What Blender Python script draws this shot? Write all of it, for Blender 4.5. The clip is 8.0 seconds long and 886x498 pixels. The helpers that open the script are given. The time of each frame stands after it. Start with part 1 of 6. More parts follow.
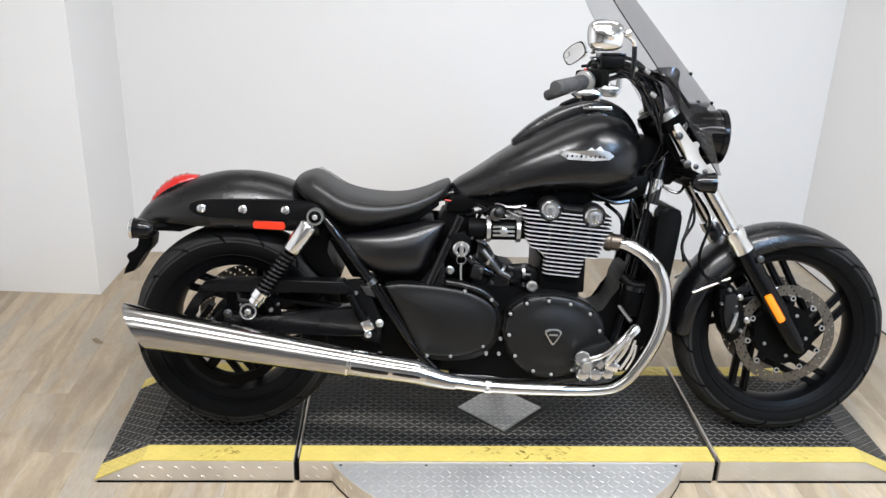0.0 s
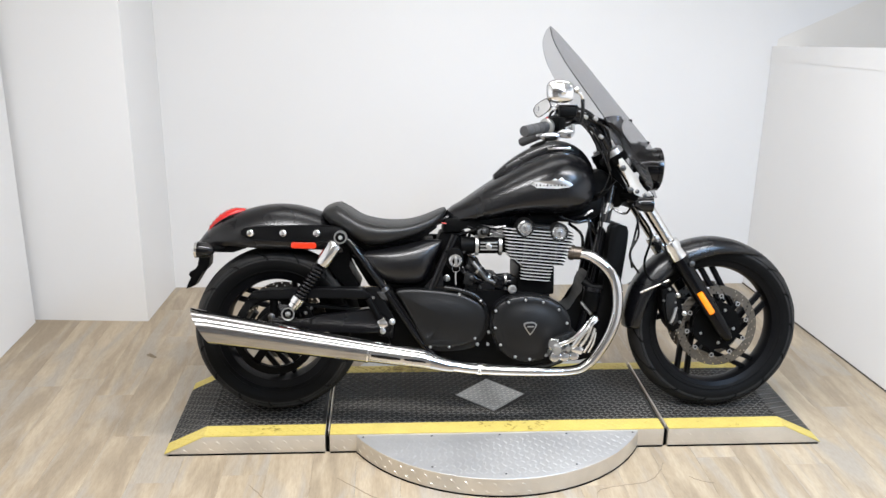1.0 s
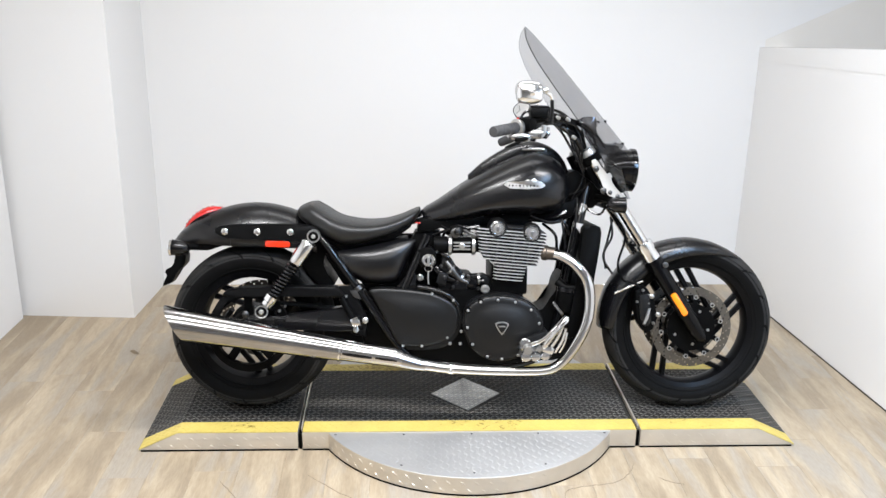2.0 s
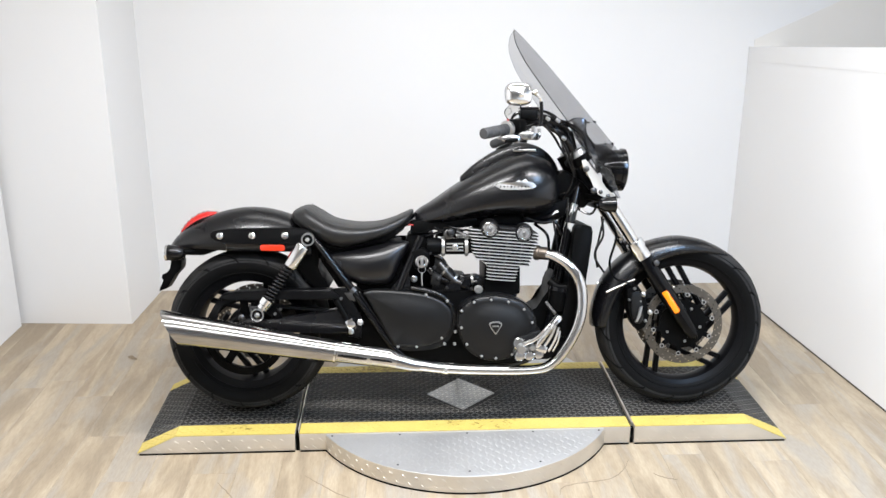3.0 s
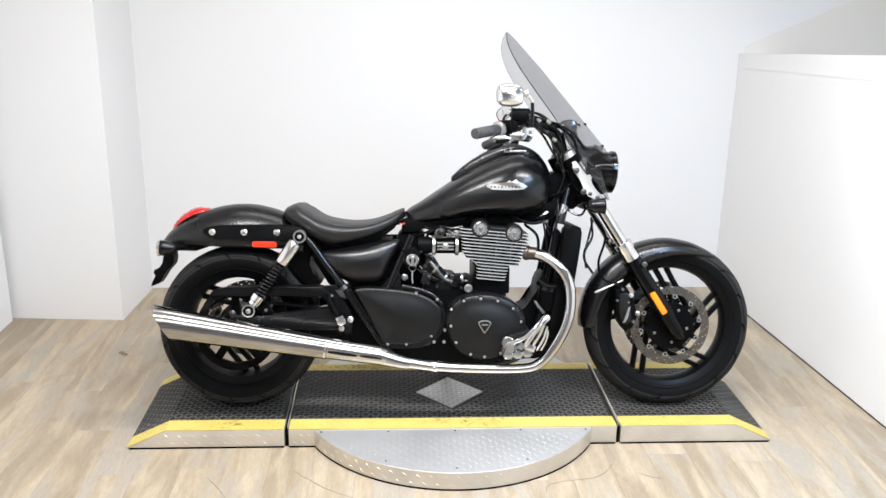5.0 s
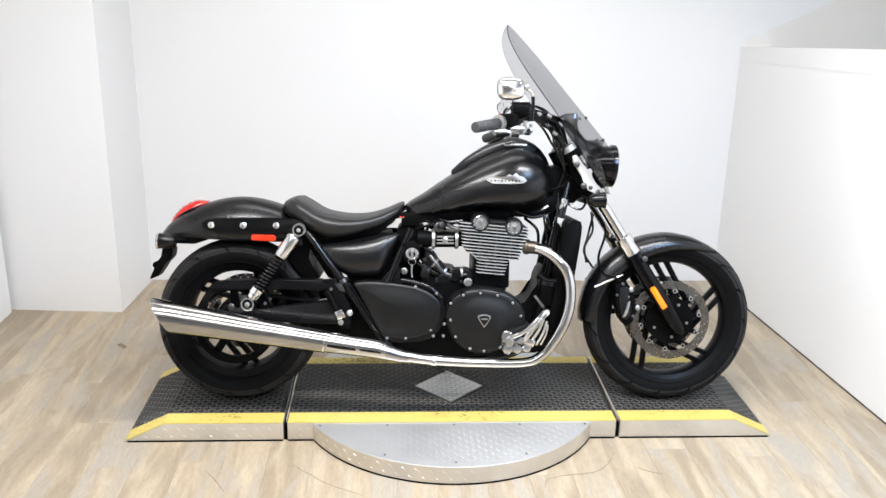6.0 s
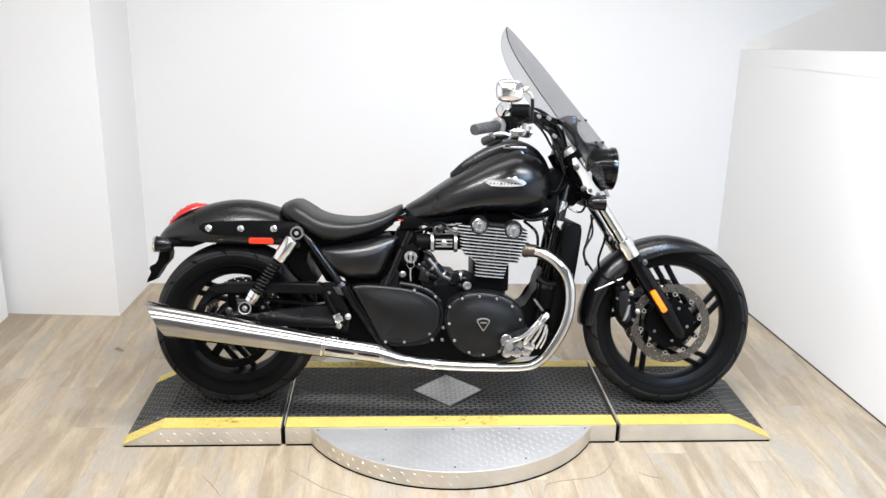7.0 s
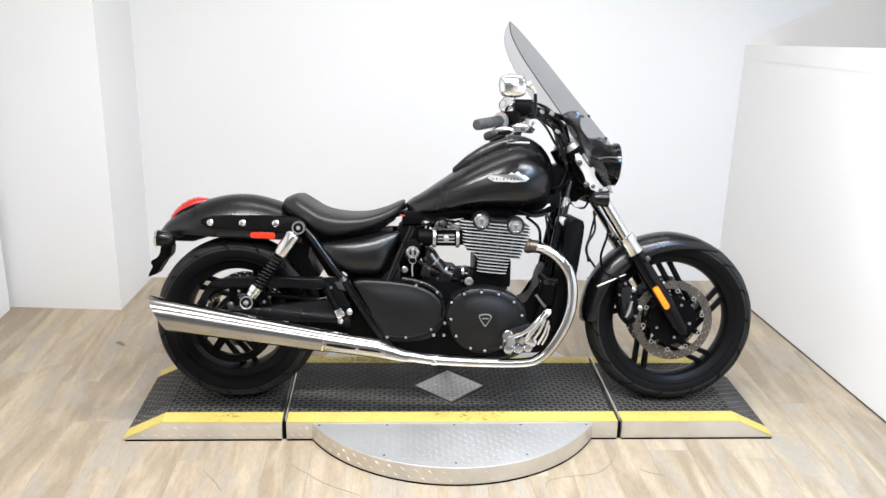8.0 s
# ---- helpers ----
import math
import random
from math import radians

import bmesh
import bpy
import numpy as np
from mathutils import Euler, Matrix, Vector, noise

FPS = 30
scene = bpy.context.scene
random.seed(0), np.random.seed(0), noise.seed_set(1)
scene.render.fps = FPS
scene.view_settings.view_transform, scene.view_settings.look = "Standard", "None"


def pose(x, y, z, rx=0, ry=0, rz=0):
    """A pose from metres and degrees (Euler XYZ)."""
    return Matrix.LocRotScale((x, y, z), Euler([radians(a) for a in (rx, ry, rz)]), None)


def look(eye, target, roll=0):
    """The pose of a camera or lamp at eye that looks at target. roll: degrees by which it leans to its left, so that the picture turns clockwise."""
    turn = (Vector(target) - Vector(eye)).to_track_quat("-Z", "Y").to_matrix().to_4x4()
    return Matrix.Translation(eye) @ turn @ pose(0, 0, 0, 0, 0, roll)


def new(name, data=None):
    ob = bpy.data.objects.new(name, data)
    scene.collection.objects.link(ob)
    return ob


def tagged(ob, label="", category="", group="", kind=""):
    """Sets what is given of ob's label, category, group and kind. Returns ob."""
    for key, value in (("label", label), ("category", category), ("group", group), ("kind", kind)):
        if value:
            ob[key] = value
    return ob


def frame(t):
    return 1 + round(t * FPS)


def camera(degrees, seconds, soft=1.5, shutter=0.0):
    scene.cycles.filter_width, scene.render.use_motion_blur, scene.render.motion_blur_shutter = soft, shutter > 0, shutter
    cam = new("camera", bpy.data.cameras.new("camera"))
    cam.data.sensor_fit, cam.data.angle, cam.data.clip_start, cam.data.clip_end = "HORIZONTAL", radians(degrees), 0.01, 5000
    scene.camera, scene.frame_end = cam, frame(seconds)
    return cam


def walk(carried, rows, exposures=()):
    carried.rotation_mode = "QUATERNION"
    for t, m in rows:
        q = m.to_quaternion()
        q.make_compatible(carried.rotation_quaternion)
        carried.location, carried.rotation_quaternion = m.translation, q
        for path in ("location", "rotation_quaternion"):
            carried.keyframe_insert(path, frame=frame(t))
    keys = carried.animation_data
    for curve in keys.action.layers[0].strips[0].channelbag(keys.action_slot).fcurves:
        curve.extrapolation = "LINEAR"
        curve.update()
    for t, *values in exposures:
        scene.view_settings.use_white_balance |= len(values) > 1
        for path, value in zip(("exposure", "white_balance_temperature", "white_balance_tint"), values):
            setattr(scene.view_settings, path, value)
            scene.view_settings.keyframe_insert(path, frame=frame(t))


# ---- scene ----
cam = camera(53.1, 8.0)
PATH = [
    (0, (-0.36, -2.155, 1.611), (-0.254, -0.307, 0.854), 2.1),
    (0.3, (-0.368, -2.413, 1.615), (-0.228, -0.526, 0.965), 2.6),
    (0.5, (-0.387, -2.555, 1.655), (-0.239, -0.667, 1.011), 1.6),
    (0.7, (-0.388, -2.717, 1.649), (-0.282, -0.818, 1.031), 0.7),
    (1, (-0.422, -2.836, 1.686), (-0.295, -0.939, 1.067), 0.9),
    (1.2, (-0.367, -2.864, 1.678), (-0.265, -0.969, 1.047), 1.6),
    (1.5, (-0.304, -2.861, 1.694), (-0.217, -0.965, 1.063), 0.9),
    (1.7, (-0.285, -2.854, 1.696), (-0.193, -0.957, 1.07), 1.1),
    (2.8, (-0.265, -2.883, 1.7), (-0.16, -0.984, 1.08), 0.4),
    (3, (-0.257, -2.893, 1.696), (-0.159, -0.992, 1.083), 0.2),
    (3.5, (-0.264, -2.907, 1.693), (-0.16, -1.008, 1.075), 0.5),
    (4, (-0.255, -2.919, 1.693), (-0.15, -1.018, 1.08), 0.6),
    (4.5, (-0.249, -2.921, 1.689), (-0.131, -1.02, 1.078), 0.3),
    (4.7, (-0.253, -2.931, 1.681), (-0.136, -1.026, 1.082), 0.8),
    (5.8, (-0.253, -2.917, 1.698), (-0.138, -1.02, 1.077), 1.3),
    (6, (-0.25, -2.916, 1.692), (-0.135, -1.019, 1.07), 1.3),
    (6.5, (-0.256, -2.908, 1.681), (-0.136, -1.007, 1.071), 1.3),
    (7, (-0.248, -2.897, 1.684), (-0.131, -0.998, 1.07), 1.3),
    (7.5, (-0.248, -2.893, 1.685), (-0.132, -0.994, 1.068), 1.3),
    (8, (-0.245, -2.889, 1.681), (-0.134, -0.992, 1.057), 1.5),
]
EXPOSURES = [(0.0, -0.20), (1.5, -0.10), (3.5, -0.01), (6.0, 0.03), (8.0, 0.03)]
walk(cam, [(t, look(eye, target, roll)) for t, eye, target, roll in PATH], EXPOSURES)

# ---- light ----
world = bpy.data.worlds.new("world")
scene.world = world
world.use_nodes = True
world.node_tree.nodes["Background"].inputs["Color"].default_value = (0.9, 0.95, 1.0, 1)
world.node_tree.nodes["Background"].inputs["Strength"].default_value = 0.05
# Unseen ceiling, set low so its lamps favour the bike over the walls.
CEILING = 2.50


def ceiling_lamp(x, y, length, width, watts, colour, along_x=True):
    """A recessed panel lamp set out of view: frame, diffuser and its area light."""
    ob = new("ceiling_light")
    ob.matrix_world = pose(x, y, CEILING - 0.03, 0, 0, 0 if along_x else 90)
    tagged(ob, "unseen long white ceiling light panel with bright diffuser", "ceiling light", "ceiling lights")
    LAMPS.append(ob)
    data = bpy.data.lights.new("lamp", "AREA")
    data.shape, data.size, data.size_y, data.energy, data.color = "RECTANGLE", length, width, watts, colour
    lamp = new("lamp", data)
    lamp.parent = ob
    lamp.location = (0, 0, -0.045)
    return ob


LAMPS = []
NEUTRAL, COOL = (0.968, 0.966, 0.985), (0.40, 0.64, 1.0)
# Added wash for the back wall, not a known fixture.
ceiling_lamp(0.0, 0.55, 2.2, 0.30, 14, NEUTRAL)
ceiling_lamp(-0.05, -0.75, 2.4, 0.18, 112, NEUTRAL)
# Added wide soft fill for the area in front of the platform.
ceiling_lamp(-0.10, -2.30, 2.6, 1.00, 34, NEUTRAL)
# Added blue fill that tints the partition and bike front; no known fixture.
ceiling_lamp(1.25, -1.75, 0.30, 1.3, 66, COOL)
# Added to brighten the wall beyond the partition.
ceiling_lamp(2.60, -0.10, 1.2, 0.20, 12, NEUTRAL)

# ---- materials ----


def material(name, colour, rough=0.5, metal=0.0, vary=0.0, scale=8.0, bump=0.0, bump_scale=60.0, rough_vary=0.0, coat=0.0, spec=0.5):
    """A principled surface with stains at one scale, grain at another and a fine relief."""
    m = bpy.data.materials.new(name)
    m.use_nodes = True
    nt = m.node_tree
    b = nt.nodes["Principled BSDF"]
    b.inputs["Base Color"].default_value = (*colour, 1)
    b.inputs["Roughness"].default_value = rough
    b.inputs["Metallic"].default_value = metal
    b.inputs["Specular IOR Level"].default_value = spec
    b.inputs["Coat Weight"].default_value = coat
    b.inputs["Coat Roughness"].default_value = 0.12
    tex = nt.nodes.new("ShaderNodeTexCoord")
    if vary or rough_vary:
        n = nt.nodes.new("ShaderNodeTexNoise")
        n.inputs["Scale"].default_value, n.inputs["Detail"].default_value = scale, 6
        nt.links.new(tex.outputs["Object"], n.inputs["Vector"])
        if vary:
            mix = nt.nodes.new("ShaderNodeMix")
            mix.data_type = "RGBA"
            mix.inputs["A"].default_value = (*[c * (1 - vary) for c in colour], 1)
            mix.inputs["B"].default_value = (*[min(1, c * (1 + vary)) for c in colour], 1)
            nt.links.new(n.outputs["Fac"], mix.inputs["Factor"])
            nt.links.new(mix.outputs["Result"], b.inputs["Base Color"])
        if rough_vary:
            r = nt.nodes.new("ShaderNodeMapRange")
            r.inputs["To Min"].default_value, r.inputs["To Max"].default_value = max(0.02, rough - rough_vary), min(1, rough + rough_vary)
            nt.links.new(n.outputs["Fac"], r.inputs["Value"])
            nt.links.new(r.outputs["Result"], b.inputs["Roughness"])
    if bump:
        n = nt.nodes.new("ShaderNodeTexNoise")
        n.inputs["Scale"].default_value, n.inputs["Detail"].default_value = bump_scale, 4
        nt.links.new(tex.outputs["Object"], n.inputs["Vector"])
        bp = nt.nodes.new("ShaderNodeBump")
        bp.inputs["Strength"].default_value, bp.inputs["Distance"].default_value = bump, 0.002
        nt.links.new(n.outputs["Fac"], bp.inputs["Height"])
        nt.links.new(bp.outputs["Normal"], b.inputs["Normal"])
    return m


def plank_material():
    """Grey-brown oak vinyl: long grain, cloudy tone, a tone of its own for every plank."""
    m = bpy.data.materials.new("oak_plank")
    m.use_nodes = True
    nt = m.node_tree
    b = nt.nodes["Principled BSDF"]
    tex, info = nt.nodes.new("ShaderNodeTexCoord"), nt.nodes.new("ShaderNodeObjectInfo")
    shift = nt.nodes.new("ShaderNodeVectorMath")
    shift.operation = "MULTIPLY_ADD"
    shift.inputs[1].default_value = (14.0, 2.2, 1.0)
    mul = nt.nodes.new("ShaderNodeMath")
    mul.operation, mul.inputs[1].default_value = "MULTIPLY", 40.0
    nt.links.new(info.outputs["Random"], mul.inputs[0])
    nt.links.new(tex.outputs["Object"], shift.inputs[0])
    nt.links.new(mul.outputs[0], shift.inputs[2])
    cloud, grain = nt.nodes.new("ShaderNodeTexNoise"), nt.nodes.new("ShaderNodeTexNoise")
    cloud.inputs["Scale"].default_value, cloud.inputs["Detail"].default_value, cloud.inputs["Distortion"].default_value = 1.15, 4, 0.7
    grain.inputs["Scale"].default_value, grain.inputs["Detail"].default_value = 14.0, 8
    nt.links.new(shift.outputs[0], cloud.inputs["Vector"])
    nt.links.new(shift.outputs[0], grain.inputs["Vector"])
    ramp = nt.nodes.new("ShaderNodeValToRGB")
    ramp.color_ramp.elements[0].position, ramp.color_ramp.elements[0].color = 0.36, (*PLANK_DARK, 1)
    ramp.color_ramp.elements[1].position, ramp.color_ramp.elements[1].color = 0.66, (*PLANK_LIGHT, 1)
    middle = ramp.color_ramp.elements.new(0.50)
    middle.color = (*PLANK_MID, 1)
    add = nt.nodes.new("ShaderNodeMath")
    add.operation, add.inputs[1].default_value = "MULTIPLY_ADD", 0.16
    nt.links.new(info.outputs["Random"], add.inputs[0])
    off = nt.nodes.new("ShaderNodeMath")
    off.operation, off.inputs[1].default_value = "SUBTRACT", 0.08
    nt.links.new(cloud.outputs["Fac"], off.inputs[0])
    nt.links.new(off.outputs[0], add.inputs[2])
    nt.links.new(add.outputs[0], ramp.inputs["Fac"])
    mix = nt.nodes.new("ShaderNodeMix")
    mix.data_type, mix.blend_type = "RGBA", "MULTIPLY"
    mix.inputs["Factor"].default_value = 0.40
    g = nt.nodes.new("ShaderNodeValToRGB")
    g.color_ramp.elements[0].position, g.color_ramp.elements[0].color = 0.35, (0.70, 0.66, 0.62, 1)
    g.color_ramp.elements[1].position, g.color_ramp.elements[1].color = 0.62, (1, 1, 1, 1)
    nt.links.new(grain.outputs["Fac"], g.inputs["Fac"])
    # grey weathered patches drift along the boards
    grey, patch, limed = nt.nodes.new("ShaderNodeTexNoise"), nt.nodes.new("ShaderNodeValToRGB"), nt.nodes.new("ShaderNodeMix")
    grey.inputs["Scale"].default_value, grey.inputs["Detail"].default_value, grey.inputs["Distortion"].default_value = 0.75, 3, 1.0
    patch.color_ramp.elements[0].position, patch.color_ramp.elements[1].position = 0.48, 0.66
    limed.data_type = "RGBA"
    limed.inputs["B"].default_value = (*PLANK_GREY, 1)
    nt.links.new(shift.outputs[0], grey.inputs["Vector"])
    nt.links.new(grey.outputs["Fac"], patch.inputs["Fac"])
    nt.links.new(patch.outputs["Color"], limed.inputs["Factor"])
    nt.links.new(ramp.outputs["Color"], limed.inputs["A"])
    nt.links.new(limed.outputs["Result"], mix.inputs["A"])
    nt.links.new(g.outputs["Color"], mix.inputs["B"])
    nt.links.new(mix.outputs["Result"], b.inputs["Base Color"])
    b.inputs["Roughness"].default_value = 0.42
    bp = nt.nodes.new("ShaderNodeBump")
    bp.inputs["Strength"].default_value, bp.inputs["Distance"].default_value = 0.12, 0.001
    nt.links.new(grain.outputs["Fac"], bp.inputs["Height"])
    nt.links.new(bp.outputs["Normal"], b.inputs["Normal"])
    return m


PLANK_DARK, PLANK_MID, PLANK_LIGHT, PLANK_GREY = (0.300, 0.240, 0.166), (0.375, 0.302, 0.208), (0.450, 0.370, 0.264), (0.350, 0.308, 0.250)


def tinted_screen(name, clear_part):
    """Smoked acrylic: dark clear sheet with a glossy face."""
    m = bpy.data.materials.new(name)
    m.use_nodes = True
    nt = m.node_tree
    nt.nodes.remove(nt.nodes["Principled BSDF"])
    clear, gloss, mix = (nt.nodes.new("ShaderNode" + k) for k in ("BsdfTransparent", "BsdfGlossy", "MixShader"))
    clear.inputs["Color"].default_value = (clear_part, clear_part, clear_part + 0.01, 1)
    gloss.inputs["Roughness"].default_value = 0.05
    mix.inputs[0].default_value = 0.06
    nt.links.new(clear.outputs[0], mix.inputs[1])
    nt.links.new(gloss.outputs[0], mix.inputs[2])
    nt.links.new(mix.outputs[0], nt.nodes["Material Output"].inputs["Surface"])
    return m


SATIN = material("satin_black_paint", (0.003, 0.003, 0.0036), 0.27, vary=0.15, scale=5, bump=0.03, bump_scale=900, rough_vary=0.05, spec=0.46)
WRINKLE = material("black_engine_coating", (0.003, 0.003, 0.003), 0.40, vary=0.2, scale=12, bump=0.2, bump_scale=600, rough_vary=0.06, spec=0.36)
GLOSS = material("gloss_black", (0.003, 0.003, 0.0035), 0.12, rough_vary=0.03, scale=9, spec=0.35)
FORK = material("polished_black_fork", (0.002, 0.002, 0.0024), 0.16, rough_vary=0.04, scale=9, spec=0.16)
DULL = material("dull_black_plastic", (0.002, 0.002, 0.002), 0.45, vary=0.3, scale=15, bump=0.1, bump_scale=300, spec=0.06)
RUBBER = material("tyre_rubber", (0.0042, 0.0042, 0.0042), 0.55, vary=0.35, scale=9, bump=0.25, bump_scale=220, rough_vary=0.08, spec=0.07)
GRIP_RUBBER = material("grip_rubber", (0.045, 0.045, 0.046), 0.7, vary=0.2, scale=20, bump=0.3, bump_scale=400, spec=0.35)
LEATHER = material("seat_vinyl", (0.005, 0.005, 0.005), 0.44, vary=0.15, scale=6, bump=0.3, bump_scale=380, rough_vary=0.06, spec=0.5)
CHROME = material("chrome", (0.86, 0.86, 0.86), 0.06, 1.0, rough_vary=0.03, scale=14, bump=0.01, bump_scale=25)
HEADER_CHROME = material("header_chrome", (0.60, 0.59, 0.58), 0.07, 1.0, vary=0.08, scale=9, rough_vary=0.03, bump=0.02, bump_scale=14)
# Cream cast paints the floor's reflection into the bracket aluminium.
PLATE = material("cut_aluminium_plate", (0.58, 0.565, 0.53), 0.45, 0.35, vary=0.08, scale=30, rough_vary=0.06)
REFLECTOR = material("red_reflector", (0.62, 0.030, 0.006), 0.2, vary=0.2, scale=60, coat=0.3)
BOLT = material("zinc_bolt", (0.50, 0.50, 0.49), 0.34, 0.7, vary=0.15, scale=60)
BLACK = material("black_frame_paint", (0.003, 0.003, 0.0032), 0.33, vary=0.2, scale=10, rough_vary=0.06, spec=0.13)
WORN_RUBBER = material("worn_tread_rubber", (0.021, 0.0205, 0.020), 0.7, vary=0.6, scale=24, bump=0.5, bump_scale=260, spec=0.15)
PIPE_CHROME = material("exhaust_chrome", (0.42, 0.413, 0.407), 0.13, 1.0, vary=0.12, scale=7, rough_vary=0.06, bump=0.03, bump_scale=14)
HEAT = material("heat_stained_steel", (0.13, 0.11, 0.092), 0.4, 1.0, vary=0.4, scale=30)
ALU = material("cast_aluminium", (0.44, 0.44, 0.43), 0.30, 0.9, vary=0.1, scale=25, bump=0.08, bump_scale=250)
FIN = material("machined_fin_edge", (0.62, 0.62, 0.61), 0.28, 0.6, vary=0.1, scale=40)
RIM = material("satin_black_rim", (0.003, 0.003, 0.0034), 0.36, vary=0.15, scale=8, rough_vary=0.05, spec=0.10)
BRIGHT = material("polished_aluminium", (0.68, 0.68, 0.68), 0.17, 1.0, vary=0.06, scale=30, rough_vary=0.06)
STEEL = material("brake_steel", (0.16, 0.145, 0.125), 0.34, 1.0, vary=0.15, scale=18, rough_vary=0.08)
DARK_STEEL = material("dark_steel", (0.10, 0.10, 0.10), 0.42, 1.0, vary=0.3, scale=22)
RED = material("red_lens", (0.40, 0.007, 0.004), 0.14, vary=0.45, scale=70, coat=0.25)
RED_TUBE = material("red_plastic", (0.5, 0.02, 0.015), 0.4)
AMBER = material("amber_lens", (0.90, 0.265, 0.006), 0.18, vary=0.1, scale=40, coat=0.6)
LENS = material("clear_lens", (0.75, 0.76, 0.76), 0.08, coat=1.0)
MIRROR = material("mirror_glass", (0.9, 0.9, 0.9), 0.01, 1.0)
SCREEN = tinted_screen("smoked_acrylic", 0.71)
DARK_SCREEN = tinted_screen("dark_smoked_acrylic", 0.46)
WALL = material("white_wall_paint", (0.74, 0.735, 0.725), 0.7, vary=0.025, scale=1.3, bump=0.10, bump_scale=90, rough_vary=0.05)
GREY_WALL = material("grey_wall_paint", (0.42, 0.41, 0.40), 0.6, vary=0.05, scale=1.3, bump=0.10, bump_scale=90)
BEIGE = material("beige_sheet", (0.72, 0.69, 0.64), 0.7, vary=0.03, scale=1.5, bump=0.1, bump_scale=90)
CEIL = material("ceiling_paint", (0.78, 0.78, 0.77), 0.8, vary=0.03, scale=2, bump=0.1, bump_scale=70)
PLANK = plank_material()
SCRATCH = material("worn_wood", (0.24, 0.19, 0.13), 0.7, vary=0.3, scale=60)
UNDERLAY = material("floor_underlay", (0.05, 0.04, 0.03), 0.9, vary=0.2, scale=10)
TREAD = material("tread_plate", (0.71, 0.695, 0.665), 0.40, 0.70, vary=0.10, scale=6, rough_vary=0.09, bump=0.06, bump_scale=120)
BLACK_TREAD = material("black_painted_tread", (0.021, 0.0192, 0.0168), 0.48, vary=0.60, scale=4, rough_vary=0.1, bump=0.1, bump_scale=150, spec=0.14)
# Tread plate darkened in colour for the shade under the bike.
SHADED_TREAD = material("shaded_tread_plate", (0.42, 0.42, 0.41), 0.45, 1.0, vary=0.15, scale=9, rough_vary=0.09, bump=0.06, bump_scale=120)
DISC_TREAD = material("worn_tread_plate", (0.50, 0.495, 0.485), 0.44, 0.62, vary=0.16, scale=5, rough_vary=0.10, bump=0.06, bump_scale=120)
# Warm tint paints the floor's reflection into the tread plate sides.
SKIRT = material("floor_tinted_tread_plate", (0.64, 0.59, 0.51), 0.40, 0.60, vary=0.22, scale=9, rough_vary=0.09, bump=0.06, bump_scale=120)
SCRAPE = material("worn_paint_scrape", (0.30, 0.22, 0.05), 0.6, vary=0.4, scale=60)
LUG = material("worn_tread_lug", (0.150, 0.143, 0.130), 0.38, 0.25, vary=0.65, scale=6)
YELLOW = material("yellow_paint", (0.56, 0.442, 0.112), 0.45, vary=0.16, scale=14, bump=0.1, bump_scale=120, rough_vary=0.08)
DIFFUSER = material("lamp_diffuser", (0.9, 0.9, 0.88), 0.6)
LAMP_BODY = material("lamp_body", (0.8, 0.8, 0.8), 0.5)

# ---- mesh builders ----


def part(name, bm, mat, parent=None, label="", smooth=40, kind="", shape=None):
    """Links a bmesh as one mesh object, under a thing or a part."""
    bmesh.ops.recalc_face_normals(bm, faces=bm.faces)
    me = bpy.data.meshes.new(name)
    bm.to_mesh(me)
    bm.free()
    me.materials.append(mat)
    if smooth:
        me.shade_smooth()
        me.set_sharp_from_angle(angle=radians(smooth))
    ob = new(name, me)
    if parent:
        ob.parent = parent
    return tagged(ob, label, kind=kind)


def again(name, source, parent, m=None):
    """Another object on the same mesh."""
    ob = new(name, source.data)
    ob.parent = parent
    if m is not None:
        ob.matrix_basis = m
    return ob


def curve(points, n=6):
    """A Catmull-Rom line through points of any dimension, n steps a span."""
    p = [np.array(q, float) for q in points]
    p = [2 * p[0] - p[1], *p, 2 * p[-1] - p[-2]]
    out = []
    for i in range(1, len(p) - 2):
        for k in range(n):
            t = k / n
            out.append(0.5 * (2 * p[i] + (p[i + 1] - p[i - 1]) * t + (2 * p[i - 1] - 5 * p[i] + 4 * p[i + 1] - p[i + 2]) * t * t + (3 * p[i] - p[i - 1] - 3 * p[i + 1] + p[i + 2]) * t**3))
    return out + [p[-2]]


def bands(bm, rings, closed=True, caps=True):
    """Joins rings of points, alike in number, into a skin."""
    rows = [[bm.verts.new(v) for v in ring] for ring in rings]
    for a, b in zip(rows, rows[1:]):
        n = len(a)
        for i in range(n if closed else n - 1):
            j = (i + 1) % n
            bm.faces.new((a[i], a[j], b[j], b[i]))
    if caps and closed:
        bm.faces.new(rows[0][::-1])
        bm.faces.new(rows[-1])
    return bm


def loft(rings, closed=True, caps=True):
    return bands(bmesh.new(), rings, closed, caps)


def tube(points, r=0.01, seg=12, n=6, bm=None, caps=True):
    """A round bar along a smooth line; points may carry a radius of their own as a fourth number."""
    pts = curve([(*q, r) if len(q) == 3 else q for q in points], n) if len(points) > 2 else [np.array((*q, r) if len(q) == 3 else q, float) for q in points]
    rings, up = [], None
    for i, q in enumerate(pts):
        d = Vector(pts[min(i + 1, len(pts) - 1)][:3] - pts[max(i - 1, 0)][:3]).normalized()
        if up is None:
            up = d.orthogonal().normalized()
        up = (up - d * up.dot(d)).normalized()
        side = d.cross(up)
        rings.append([Vector(q[:3]) + float(q[3]) * (math.cos(a) * up + math.sin(a) * side) for a in (2 * math.pi * k / seg for k in range(seg))])
    return bands(bm or bmesh.new(), rings, True, caps)


